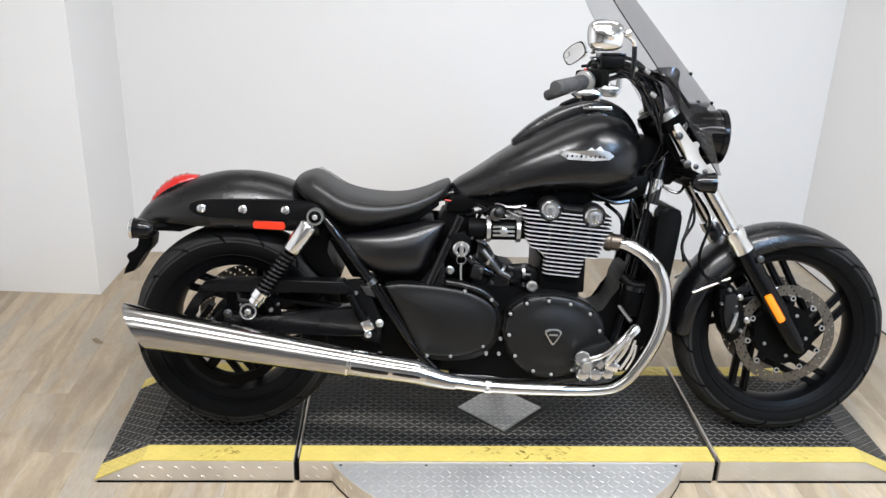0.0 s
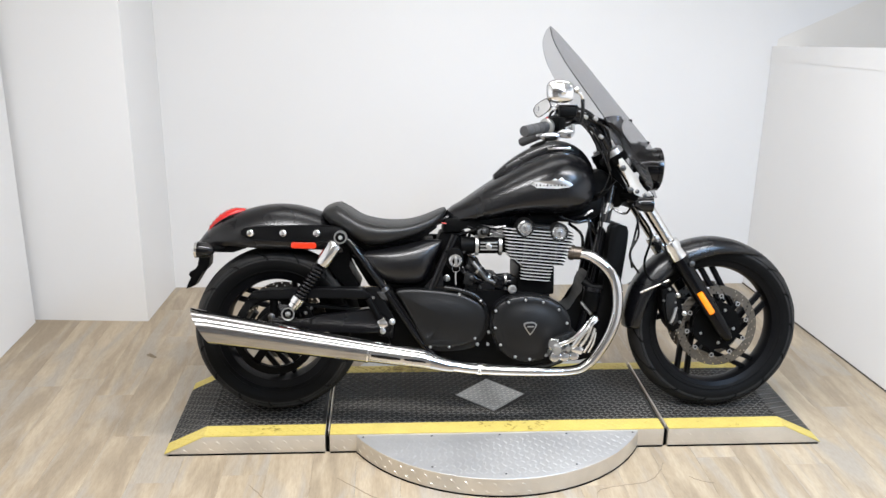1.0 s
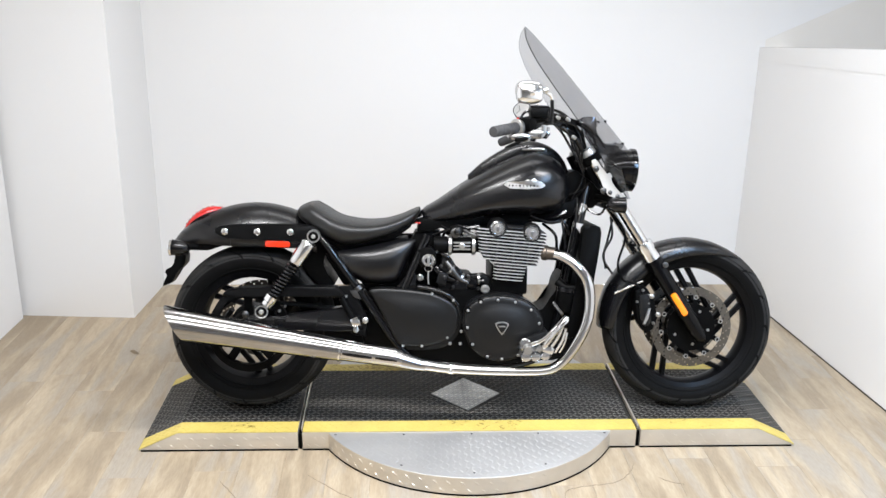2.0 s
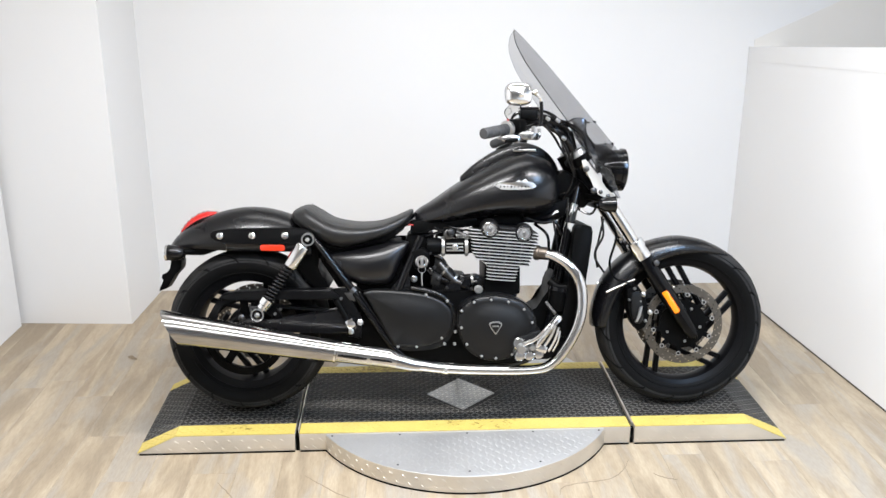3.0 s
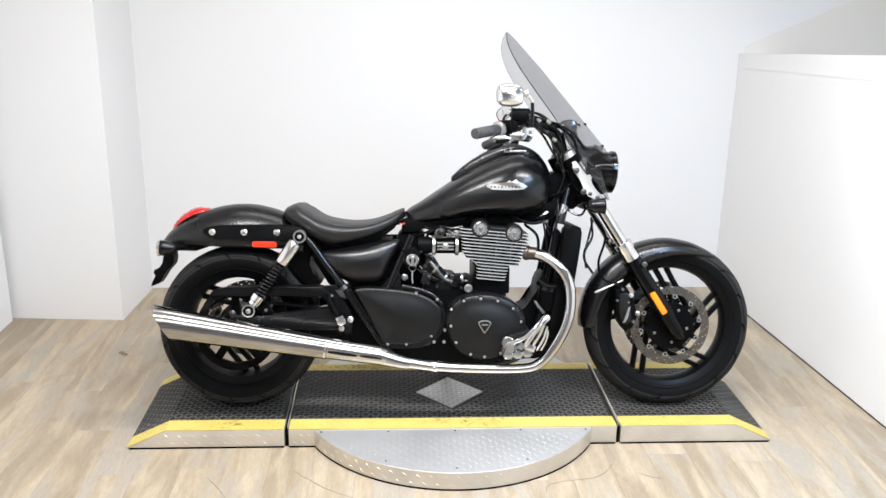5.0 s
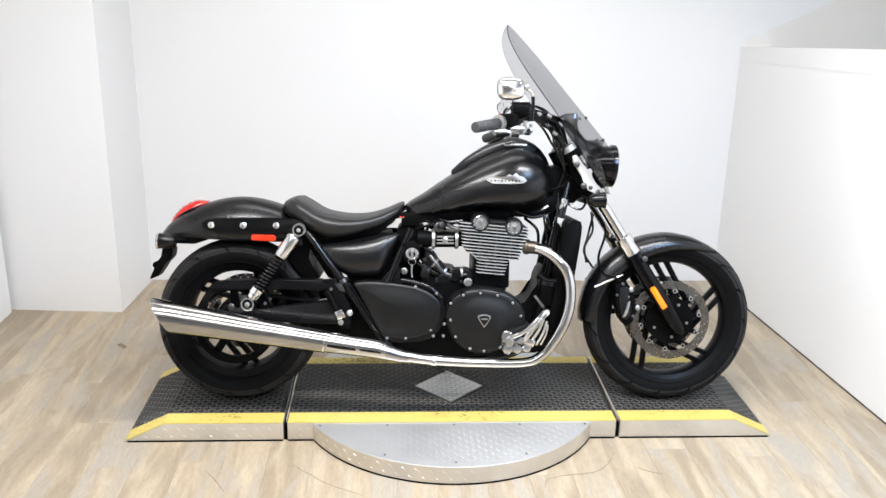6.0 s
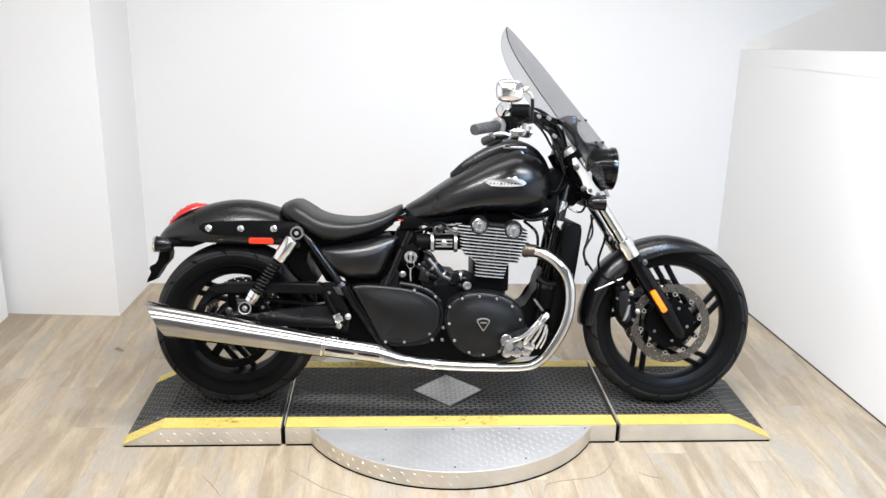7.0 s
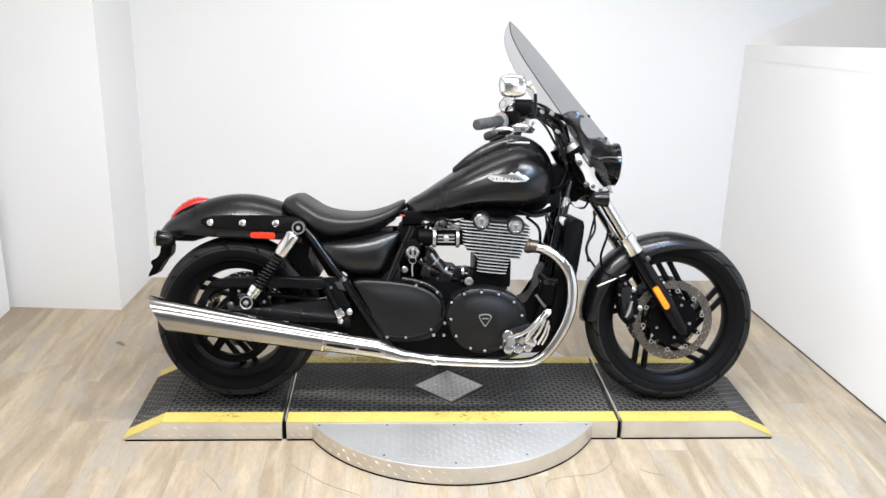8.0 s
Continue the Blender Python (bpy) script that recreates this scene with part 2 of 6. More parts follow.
def turned(profile, at, axis, seg=32, bm=None, caps=True):
    """A body of revolution: profile of (along, radius) round an axis that leaves from a place."""
    d = Vector(axis).normalized()
    u = d.orthogonal().normalized()
    v = d.cross(u)
    at = Vector(at)
    rings = [[at + d * h + max(r, 1e-4) * (math.cos(a) * u + math.sin(a) * v) for a in (2 * math.pi * k / seg for k in range(seg))] for h, r in profile]
    return bands(bm or bmesh.new(), rings, True, caps)


def slab(outline, y0, y1, bevel=0.003, bm=None, smooth=0):
    """A plate in the bike's side view: outline of (x, z), from y0 to y1, edges rounded."""
    pts = [tuple(q) for q in curve([*outline, outline[0]], smooth)[:-1]] if smooth else outline
    b = bmesh.new()
    lo, hi = [b.verts.new((x, y0, z)) for x, z in pts], [b.verts.new((x, y1, z)) for x, z in pts]
    n = len(pts)
    b.faces.new(lo)
    b.faces.new(hi[::-1])
    for i in range(n):
        b.faces.new((lo[i], lo[(i + 1) % n], hi[(i + 1) % n], hi[i]))
    if bevel:
        edges = [e for e in b.edges if abs(e.verts[0].co.y - e.verts[1].co.y) < 1e-6] + ([] if smooth else [e for e in b.edges if abs(e.verts[0].co.y - e.verts[1].co.y) > 1e-6])
        bmesh.ops.bevel(b, geom=edges, offset=bevel, segments=2, affect="EDGES", profile=0.6)
    return join(bm, b)


def join(into, b):
    if into is None:
        return b
    me = bpy.data.meshes.new("tmp")
    b.to_mesh(me)
    b.free()
    into.from_mesh(me)
    bpy.data.meshes.remove(me)
    return into


def box(cx, cy, cz, sx, sy, sz, bevel=0.003, m=None, bm=None):
    b = bmesh.new()
    bmesh.ops.create_cube(b, size=1, matrix=Matrix.Diagonal((sx, sy, sz, 1)))
    if bevel:
        bmesh.ops.bevel(b, geom=b.edges[:], offset=bevel, segments=2, affect="EDGES", profile=0.6)
    bmesh.ops.transform(b, matrix=Matrix.Translation((cx, cy, cz)) @ (m or Matrix()), verts=b.verts)
    return join(bm, b)


def pillow(outline, y_base, y_face, soft=0.3, crown=0.006, steps=7, smooth=5, bm=None, inset=None):
    """A domed cover in the side view: upright wall from y_base, a rounded shoulder and a slightly crowned face at y_face."""
    pts = np.array(curve([*outline, outline[0]], smooth)[:-1])
    mid = pts.mean(0)
    depth = y_face - y_base
    rings = [[(x, y_base, z) for x, z in pts]]
    for k in range(steps + 1):
        a = math.pi / 2 * k / steps
        s = 1 - soft * (1 - math.cos(a))
        y = y_base + depth * ((1 - soft) + soft * math.sin(a)) if k else y_base + depth * (1 - soft)
        rings.append([(mid[0] + (x - mid[0]) * s, y, mid[1] + (z - mid[1]) * s) for x, z in pts])
    s0 = 1 - soft
    sign = 1 if depth > 0 else -1
    for k in range(1, 6):
        s = s0 * (1 - k / 5.02)
        rings.append([(mid[0] + (x - mid[0]) * s, y_face + sign * crown * (1 - (s / s0) ** 2), mid[1] + (z - mid[1]) * s) for x, z in pts])
    return bands(bm or bmesh.new(), rings, True, True)


def bolt(name, at, parent, r=0.008, h=0.008, mat=None, axis=(0, -1, 0), label=""):
    """A hexagon or domed bolt head."""
    return part(name, turned([(-0.004, r * 1.25), (0.0, r * 1.25), (0.0015, r), (h * 0.75, r * 0.95), (h, r * 0.6)], at, axis, 12), mat or ALU, parent, label)


# ---- the room ----
WEST, BACK, FRONT_WALL = -2.11, 1.69, -5.2


def upright(name, a, b, z0, z1, thick, mat, label, category="wall"):
    """A wall from a to b on the plan; its thickness lies on the left of that way."""
    a, b = Vector((*a, 0)), Vector((*b, 0))
    d = (b - a).normalized()
    n = Vector((-d.y, d.x, 0)) * thick
    bm = bmesh.new()
    lo = [bm.verts.new((p.x, p.y, z0)) for p in (a, b, b + n, a + n)]
    hi = [bm.verts.new((p.x, p.y, z1)) for p in (a, b, b + n, a + n)]
    bm.faces.new(lo)
    bm.faces.new(hi[::-1])
    for i in range(4):
        bm.faces.new((lo[i], lo[(i + 1) % 4], hi[(i + 1) % 4], hi[i]))
    return tagged(part(name, bm, mat, smooth=0), label, category, kind="structure")


upright("wall_north", (3.6, BACK), (-1.75, BACK), 0, CEILING, -0.15, WALL, "white painted back wall behind the motorcycle")
upright("wall_return", (-1.54, BACK + 0.15), (-1.577, 1.225), 0, CEILING, -0.60, WALL, "white painted wall corner standing out beside the platform")
upright("wall_west", (WEST, 1.225), (WEST - 0.05, FRONT_WALL), 0, CEILING, -0.15, WALL, "plain white painted side wall")
# Unseen wall; its grey sets the brightness mirrored in chrome and paint.
upright("wall_south", (-2.4, FRONT_WALL), (3.6, FRONT_WALL), 0, CEILING, -0.15, GREY_WALL, "unseen plain light grey wall closing the room")
upright("wall_east", (3.45, BACK), (3.45, FRONT_WALL), 0, CEILING, 0.15, WALL, "plain white wall beyond the low partition")
LOW_A, LOW_B = (1.557, BACK - 0.002), (2.080, FRONT_WALL + 0.002)


def sloped(name, a, b, za, zb, top_a, top_b, thick, label, category):
    """An upright slab whose lower and upper edges may climb from a to b."""
    a, b = Vector((*a, 0)), Vector((*b, 0))
    d = (b - a).normalized()
    n = Vector((-d.y, d.x, 0)) * thick
    bm = bmesh.new()
    lo = [bm.verts.new((p.x, p.y, z)) for p, z in ((a, za), (b, zb), (b + n, zb), (a + n, za))]
    hi = [bm.verts.new((p.x, p.y, z)) for p, z in ((a, top_a), (b, top_b), (b + n, top_b), (a + n, top_a))]
    bm.faces.new(lo)
    bm.faces.new(hi[::-1])
    for i in range(4):
        bm.faces.new((lo[i], lo[(i + 1) % 4], hi[(i + 1) % 4], hi[i]))
    return tagged(part(name, bm, WALL, smooth=0), label, category, kind="structure")


sloped("wall_partition", LOW_A, LOW_B, 0, 0, 1.22, 1.65, 0.12, "low white painted partition wall with a boxed cap", "partition wall")
sloped("trim", (LOW_A[0] - 0.002, LOW_A[1]), (LOW_B[0] - 0.002, LOW_B[1]), 1.2203, 1.6503, 1.293, 1.87, 0.150, "white boxed cap rail on top of the low partition", "trim")
# no board here: a dark strip stands in for the shadow gap
foot = sloped("baseboard", (LOW_A[0] - 0.003, LOW_A[1]), (LOW_B[0] - 0.003, LOW_B[1]), 0.0005, 0.0005, 0.006, 0.006, 0.003, "dark thin strip for the shadow gap along the foot of the partition", "baseboard")
foot.data.materials[0] = UNDERLAY
ceil = bmesh.new()
bmesh.ops.create_cube(ceil, size=1, matrix=Matrix.Translation((0.6, -1.75, CEILING + 0.05)) @ Matrix.Diagonal((6.4, 7.4, 0.1, 1)))
tagged(part("ceiling", ceil, CEIL, smooth=0), "flat white painted ceiling", "ceiling", kind="structure")
# added thin sheet stands in for the darker sloping area of this wall
tagged(part("backdrop", slab([(1.58, 1.22), (3.44, 1.22), (3.44, 2.17), (1.58, 1.33)], BACK - 0.0025, BACK - 0.001, 0), BEIGE, smooth=0), "added thin beige sheet with a sloping top on the wall beyond the partition", "wall panel", kind="structure")
for lamp in LAMPS:
    d = lamp.children[0].data
    part("frame", box(0, 0, 0.005, d.size + 0.06, d.size_y + 0.06, 0.05, 0.004), LAMP_BODY, lamp)
    part("diffuser", box(0, 0, -0.025, d.size, d.size_y, 0.012, 0.002), DIFFUSER, lamp)

# ---- the display platform ----
TOP, DEPTH, MID_Y, LIP = 0.072, 0.535, 0.266, -0.021
PLAT_L, GAP_L, GAP_R, PLAT_R, RAMP = -1.215, -0.636, 0.594, 1.184, 0.145
DISC_X, DISC_R = -0.022, 0.587


def section(name, x0, x1, ramp_l, ramp_r, label):
    """One platform section: a closed steel box whose outer end slopes to the floor."""
    ob = new(name)
    tagged(ob, label, "platform", "platform sections")

    line = [(x0 + 0.002, 0.004)] + ([(x0 + ramp_l, TOP)] if ramp_l else [(x0 + 0.002, TOP)]) + ([(x1 - ramp_r, TOP)] if ramp_r else [(x1 - 0.002, TOP)]) + [(x1 - 0.002, 0.004)]
    # thin black strip draws the dark gap line at the floor
    part("base_strip", slab([(x0 + (0.012 if ramp_l else 0.004), 0.0), (x0 + (0.012 if ramp_l else 0.004), 0.0065), (x1 - (0.012 if ramp_r else 0.004), 0.0065), (x1 - (0.012 if ramp_r else 0.004), 0.0)], LIP - 0.0012, DEPTH + 0.0012, 0), DULL, ob, "thin black strip along the floor", 0)
    part("body", slab(line, LIP, DEPTH, 0.0015), SKIRT, ob, "bright tread plate sides")

    def z_at(x):
        if ramp_l and x < x0 + ramp_l:
            return 0.004 + (TOP - 0.004) * max(0, x - x0) / ramp_l
        if ramp_r and x > x1 - ramp_r:
            return 0.004 + (TOP - 0.004) * max(0, x1 - x) / ramp_r
        return TOP

    def sheet(ya, yb, lift, xa=x0 + 0.003, xb=x1 - 0.003):
        cuts = sorted({xa, xb, *[x for x in (x0 + ramp_l, x1 - ramp_r) if xa < x < xb]})
        bm = bmesh.new()
        rows = [[bm.verts.new((x, y, z_at(x) + up)) for x in cuts] for y, up in ((ya, 0.0005), (ya, lift), (yb, lift), (yb, 0.0005))]
        for a, b in zip(rows, rows[1:]):
            for i in range(len(cuts) - 1):
                bm.faces.new((a[i], a[i + 1], b[i + 1], b[i]))
        return bm

    part("tread_sheet", sheet(0.055, DEPTH - 0.062, 0.003), BLACK_TREAD, ob, "black painted diamond tread", 0)
    part("yellow_stripe", sheet(LIP + 0.001, 0.0545, 0.003), YELLOW, ob, "scuffed yellow edge stripe", 0)
    part("yellow_stripe", sheet(DEPTH - 0.0615, DEPTH - 0.001, 0.003), YELLOW, ob, "scuffed yellow edge stripe", 0)
    for ya, yb in ((LIP + 0.010, 0.050), (DEPTH - 0.056, DEPTH - 0.006)):
        lugs(ob, x0 + 0.012, x1 - 0.012, ya, yb, lambda x, y: z_at(x) + 0.003, None, YELLOW, name="painted_tread", rise=0.0016)
    lugs(ob, x0 + 0.012, x1 - 0.012, 0.06, DEPTH - 0.068, lambda x, y: z_at(x) + 0.003, BLACK_LUG_SKIP if name == "turntable_deck" else None, LUG)
    return ob


def lugs(parent, x0, x1, y0, y1, height, skip, mat, step=0.0185, size=0.0115, name="tread_pattern", rise=0.0022, turns=(35, -35)):
    """Raised lozenges of a tread plate, turned this way and that like a chequer, as one mesh."""
    verts, faces = [], []
    nx, ny = int((x1 - x0) / step), int((y1 - y0) / step)
    for i in range(nx + 1):
        for j in range(ny + 1):
            x, y = x0 + i * step, y0 + j * step
            if skip and skip(x, y):
                continue
            a = radians(turns[(i + j) % 2])
            c, s = math.cos(a), math.sin(a)
            k = len(verts)
            for u, v, w in ((-size, 0, 0), (0, -size * 0.28, 0), (size, 0, 0), (0, size * 0.28, 0), (-size * 0.5, 0, rise), (size * 0.5, 0, rise)):
                px, py = x + u * c - v * s, y + u * s + v * c
                verts.append((px, py, height(px, py) + w))
            faces += [(k, k + 1, k + 5, k + 4), (k + 1, k + 2, k + 5), (k + 2, k + 3, k + 4, k + 5), (k + 3, k, k + 4)]
    me = bpy.data.meshes.new(name)
    me.from_pydata(verts, [], faces)
    me.materials.append(mat)
    ob = new(name, me)
    ob.parent = parent
    return tagged(ob, kind="stuff")


def side_lugs(parent, points, mat=None, size=0.0098):
    """Lozenges on an upright face: points of (place, along the face)."""
    verts, faces = [], []
    for n, (p, d) in enumerate(points):
        p, d = Vector(p), Vector(d).normalized()
        out, up = d.cross(Vector((0, 0, 1))), Vector((0, 0, 1))
        a = radians(40)
        e, f = d * math.cos(a) - up * math.sin(a) * 0.8, d * math.sin(a) + up * math.cos(a)
        k = len(verts)
        for u, v, w in ((-size, 0, 0), (0, -size * 0.22, 0), (size, 0, 0), (0, size * 0.22, 0), (-size * 0.5, 0, 0.0018), (size * 0.5, 0, 0.0018)):
            verts.append(p + e * u + f * v + out * w)
        faces += [(k, k + 1, k + 5, k + 4), (k + 1, k + 2, k + 5), (k + 2, k + 3, k + 4, k + 5), (k + 3, k, k + 4)]
    me = bpy.data.meshes.new("side_pattern")
    me.from_pydata(verts, [], faces)
    me.materials.append(mat or SKIRT)
    ob = new("side_pattern", me)
    ob.parent = parent
    return tagged(ob, kind="stuff")


DIAMOND = 0.134
BLACK_LUG_SKIP = lambda x, y: abs(x - DISC_X) + abs(y - MID_Y + 0.003) < DIAMOND + 0.012
left_ramp = section("platform_ramp", PLAT_L, GAP_L - 0.006, RAMP, 0, "black tread platform end ramp with yellow edges under the rear wheel")
deck = section("turntable_deck", GAP_L + 0.006, GAP_R - 0.006, 0, 0, "black tread platform deck with yellow edges and silver diamond")
right_ramp = section("platform_ramp", GAP_R + 0.006, PLAT_R, 0, RAMP, "black tread platform end ramp with yellow edges under the front wheel")
for gap in (GAP_L, GAP_R):
    # added black filler stands in for the shade inside the open seam
    part("seam_seal", box(gap, (LIP + DEPTH) / 2 + 0.004, 0.031, 0.0115, DEPTH - LIP - 0.012, 0.061, 0), DULL, deck, "black filler in the dark open seam")
    part("seam_edge", box(gap + 0.0035, (LIP + DEPTH) / 2 + 0.012, TOP - 0.004, 0.0045, DEPTH - LIP - 0.03, 0.019, 0.001), SKIRT, deck, "bare metal seam edge")


def worn_marks(parent, x0, x1, y0, y1, count, seed):
    """Short dark scrapes where the paint has worn off the tread."""
    rng = random.Random(seed)
    bm = bmesh.new()
    for _ in range(count):
        x, y = rng.gauss((x0 + x1) / 2, (x1 - x0) / 4), rng.uniform(y0, y1)
        a, size = radians(rng.choice((35, -35)) + rng.uniform(-8, 8)), rng.uniform(0.003, 0.009)
        box(x, y, TOP + 0.0053, size * 2, size * 0.45, 0.0004, 0, pose(0, 0, 0, 0, 0, math.degrees(a)), bm)
    part("paint_scrapes", bm, SCRAPE, parent, "dark scrapes in the yellow paint", 0, "stuff")


worn_marks(deck, -0.12, 0.20, LIP + 0.01, 0.048, 26, 3)
worn_marks(deck, -0.52, -0.16, DEPTH - 0.055, DEPTH - 0.010, 60, 5)
worn_marks(deck, -0.46, -0.20, DEPTH - 0.060, DEPTH - 0.006, 60, 29)
worn_marks(left_ramp, PLAT_L + 0.16, GAP_L - 0.03, LIP + 0.01, 0.048, 12, 7)
worn_marks(right_ramp, GAP_R + 0.03, PLAT_R - 0.16, LIP + 0.01, 0.048, 10, 8)
d = bmesh.new()
c = [d.verts.new((DISC_X + x * DIAMOND, MID_Y - 0.003 + y * DIAMOND, TOP + 0.0055)) for x, y in ((1, 0), (0, 1), (-1, 0), (0, -1))]
e = [d.verts.new((v.co.x, v.co.y, TOP + 0.001)) for v in c]
d.faces.new(c)
for i in range(4):
    d.faces.new((c[i], c[(i + 1) % 4], e[(i + 1) % 4], e[i]))
plate = part("diamond_plate", d, SHADED_TREAD, deck, "bare silver diamond-shaped tread plate", 0)
lugs(deck, DISC_X - 0.13, DISC_X + 0.13, MID_Y - 0.14, MID_Y + 0.13, lambda x, y: TOP + 0.0055, lambda x, y: abs(x - DISC_X) + abs(y - MID_Y + 0.003) > DIAMOND - 0.01, TREAD, rise=0.0013)
for ob, xa, xb in ((left_ramp, PLAT_L + 0.03, GAP_L - 0.02), (right_ramp, GAP_R + 0.02, PLAT_R - 0.03)):
    rows = []
    for j, z in enumerate((0.020, 0.050)):
        for k in range(int((xb - xa) / 0.047)):
            x = xa + (k + 0.5 * (j % 2)) * 0.047
            if z < min(x - PLAT_L, PLAT_R - x) * 0.47 - 0.008:
                rows.append(((x, LIP - 0.0002, z), (1, 0, 0)))
    side_lugs(ob, rows)
side_lugs(deck, [((x + 0.5 * (j % 2) * 0.045, LIP - 0.0002, z), (1, 0, 0)) for j, z in enumerate((0.020, 0.050)) for x in (-0.605, -0.575, 0.535, 0.555)])

disc = new("turntable")
disc.location = (DISC_X, MID_Y, 0)
tagged(disc, "round silver tread plate turntable under the platform deck", "turntable")
H = TOP - 0.003
part("top_plate", turned([(0.008, DISC_R - 0.004), (H - 0.001, DISC_R - 0.001), (H, DISC_R - 0.002)], (0, 0, 0), (0, 0, 1), 128), DISC_TREAD, disc)
part("rim_band", turned([(0.006, DISC_R - 0.001), (0.006, DISC_R), (H - 0.002, DISC_R), (H - 0.002, DISC_R - 0.0012)], (0, 0, 0), (0, 0, 1), 128, caps=False), SKIRT, disc, "tread plate skirt")
part("base_ring", turned([(0.0, DISC_R - 0.03), (0.0, DISC_R + 0.0012), (0.0065, DISC_R + 0.0012), (0.0065, DISC_R - 0.03)], (0, 0, 0), (0, 0, 1), 64), DULL, disc)
lugs(disc, -DISC_R, DISC_R, -DISC_R, DISC_R, lambda x, y: H, lambda x, y: math.hypot(x, y) > DISC_R - 0.014 or LIP - MID_Y - 0.006 < y < DEPTH - MID_Y + 0.006, DISC_TREAD, 0.0215, 0.0098, rise=0.0012, turns=(42, -42))
ring = []
for j, z in enumerate((0.020, 0.049)):
    for k in range(78):
        a = 2 * math.pi * (k + 0.5 * (j % 2)) / 78
        if math.sin(a) * DISC_R < -MID_Y:
            ring.append(((DISC_R * math.cos(a) * 1.0004, DISC_R * math.sin(a) * 1.0004, z), (-math.sin(a), math.cos(a), 0)))
side_lugs(disc, ring)
for x, y in ((-0.508, -0.034), (-0.264, -0.034), (-0.020, -0.034), (0.222, -0.034), (0.465, -0.034), (-0.272, -0.238), (-0.030, -0.289), (0.218, -0.239)):
    part("plate_screw", turned([(-0.001, 0.0042), (0.0008, 0.0042), (0.0012, 0.003)], (x - DISC_X, y - MID_Y, H), (0, 0, 1), 10), DARK_STEEL, disc, "dark countersunk screw")

# ---- the motorcycle ----
bike = new("motorcycle")
bike.matrix_world = pose(0.0, 0.185, TOP + 0.0045) @ pose(0, 0, 0, 0, 0, -1.0) @ pose(0, 0, 0, -11.0)
tagged(bike, "satin black cruiser motorcycle with smoked windscreen leaning on its stand", "motorcycle")
FX, FZ, FR = 0.811, 0.316, 0.321
RX, RZ, RR = -0.823, 0.305, 0.305
Y = Vector((0, 1, 0))


def ring_of(cx, cz, section, seg=96):
    """A body round a wheel axle: section of (y, radius), closed."""
    rings = []
    for k in range(seg):
        a = 2 * math.pi * k / seg
        rings.append([(cx + r * math.cos(a), y, cz + r * math.sin(a)) for y, r in section])
    rings.append(rings[0])
    bm = bmesh.new()
    rows = [[bm.verts.new(v) for v in ring] for ring in rings[:-1]]
    rows.append(rows[0])
    n = len(section)
    for a, b in zip(rows, rows[1:]):
        for i in range(n):
            bm.faces.new((a[i], a[(i + 1) % n], b[(i + 1) % n], b[i]))
    return bm


def tyre_section(half, r, bead, crown):
    """Half width, outer radius, bead radius and how far the shoulder lies below the crown."""
    out = []
    for k in range(-8, 9):
        u = k / 8
        out.append((half * u, r - crown * abs(u) ** 2.1))
    wall = r - crown
    return [(-half * 0.78, bead)] + [(-half * 1.02, bead + (wall - bead) * 0.45), (-half * 1.03, bead + (wall - bead) * 0.75)] + out + [(half * 1.03, bead + (wall - bead) * 0.75), (half * 1.02, bead + (wall - bead) * 0.45), (half * 0.78, bead)]


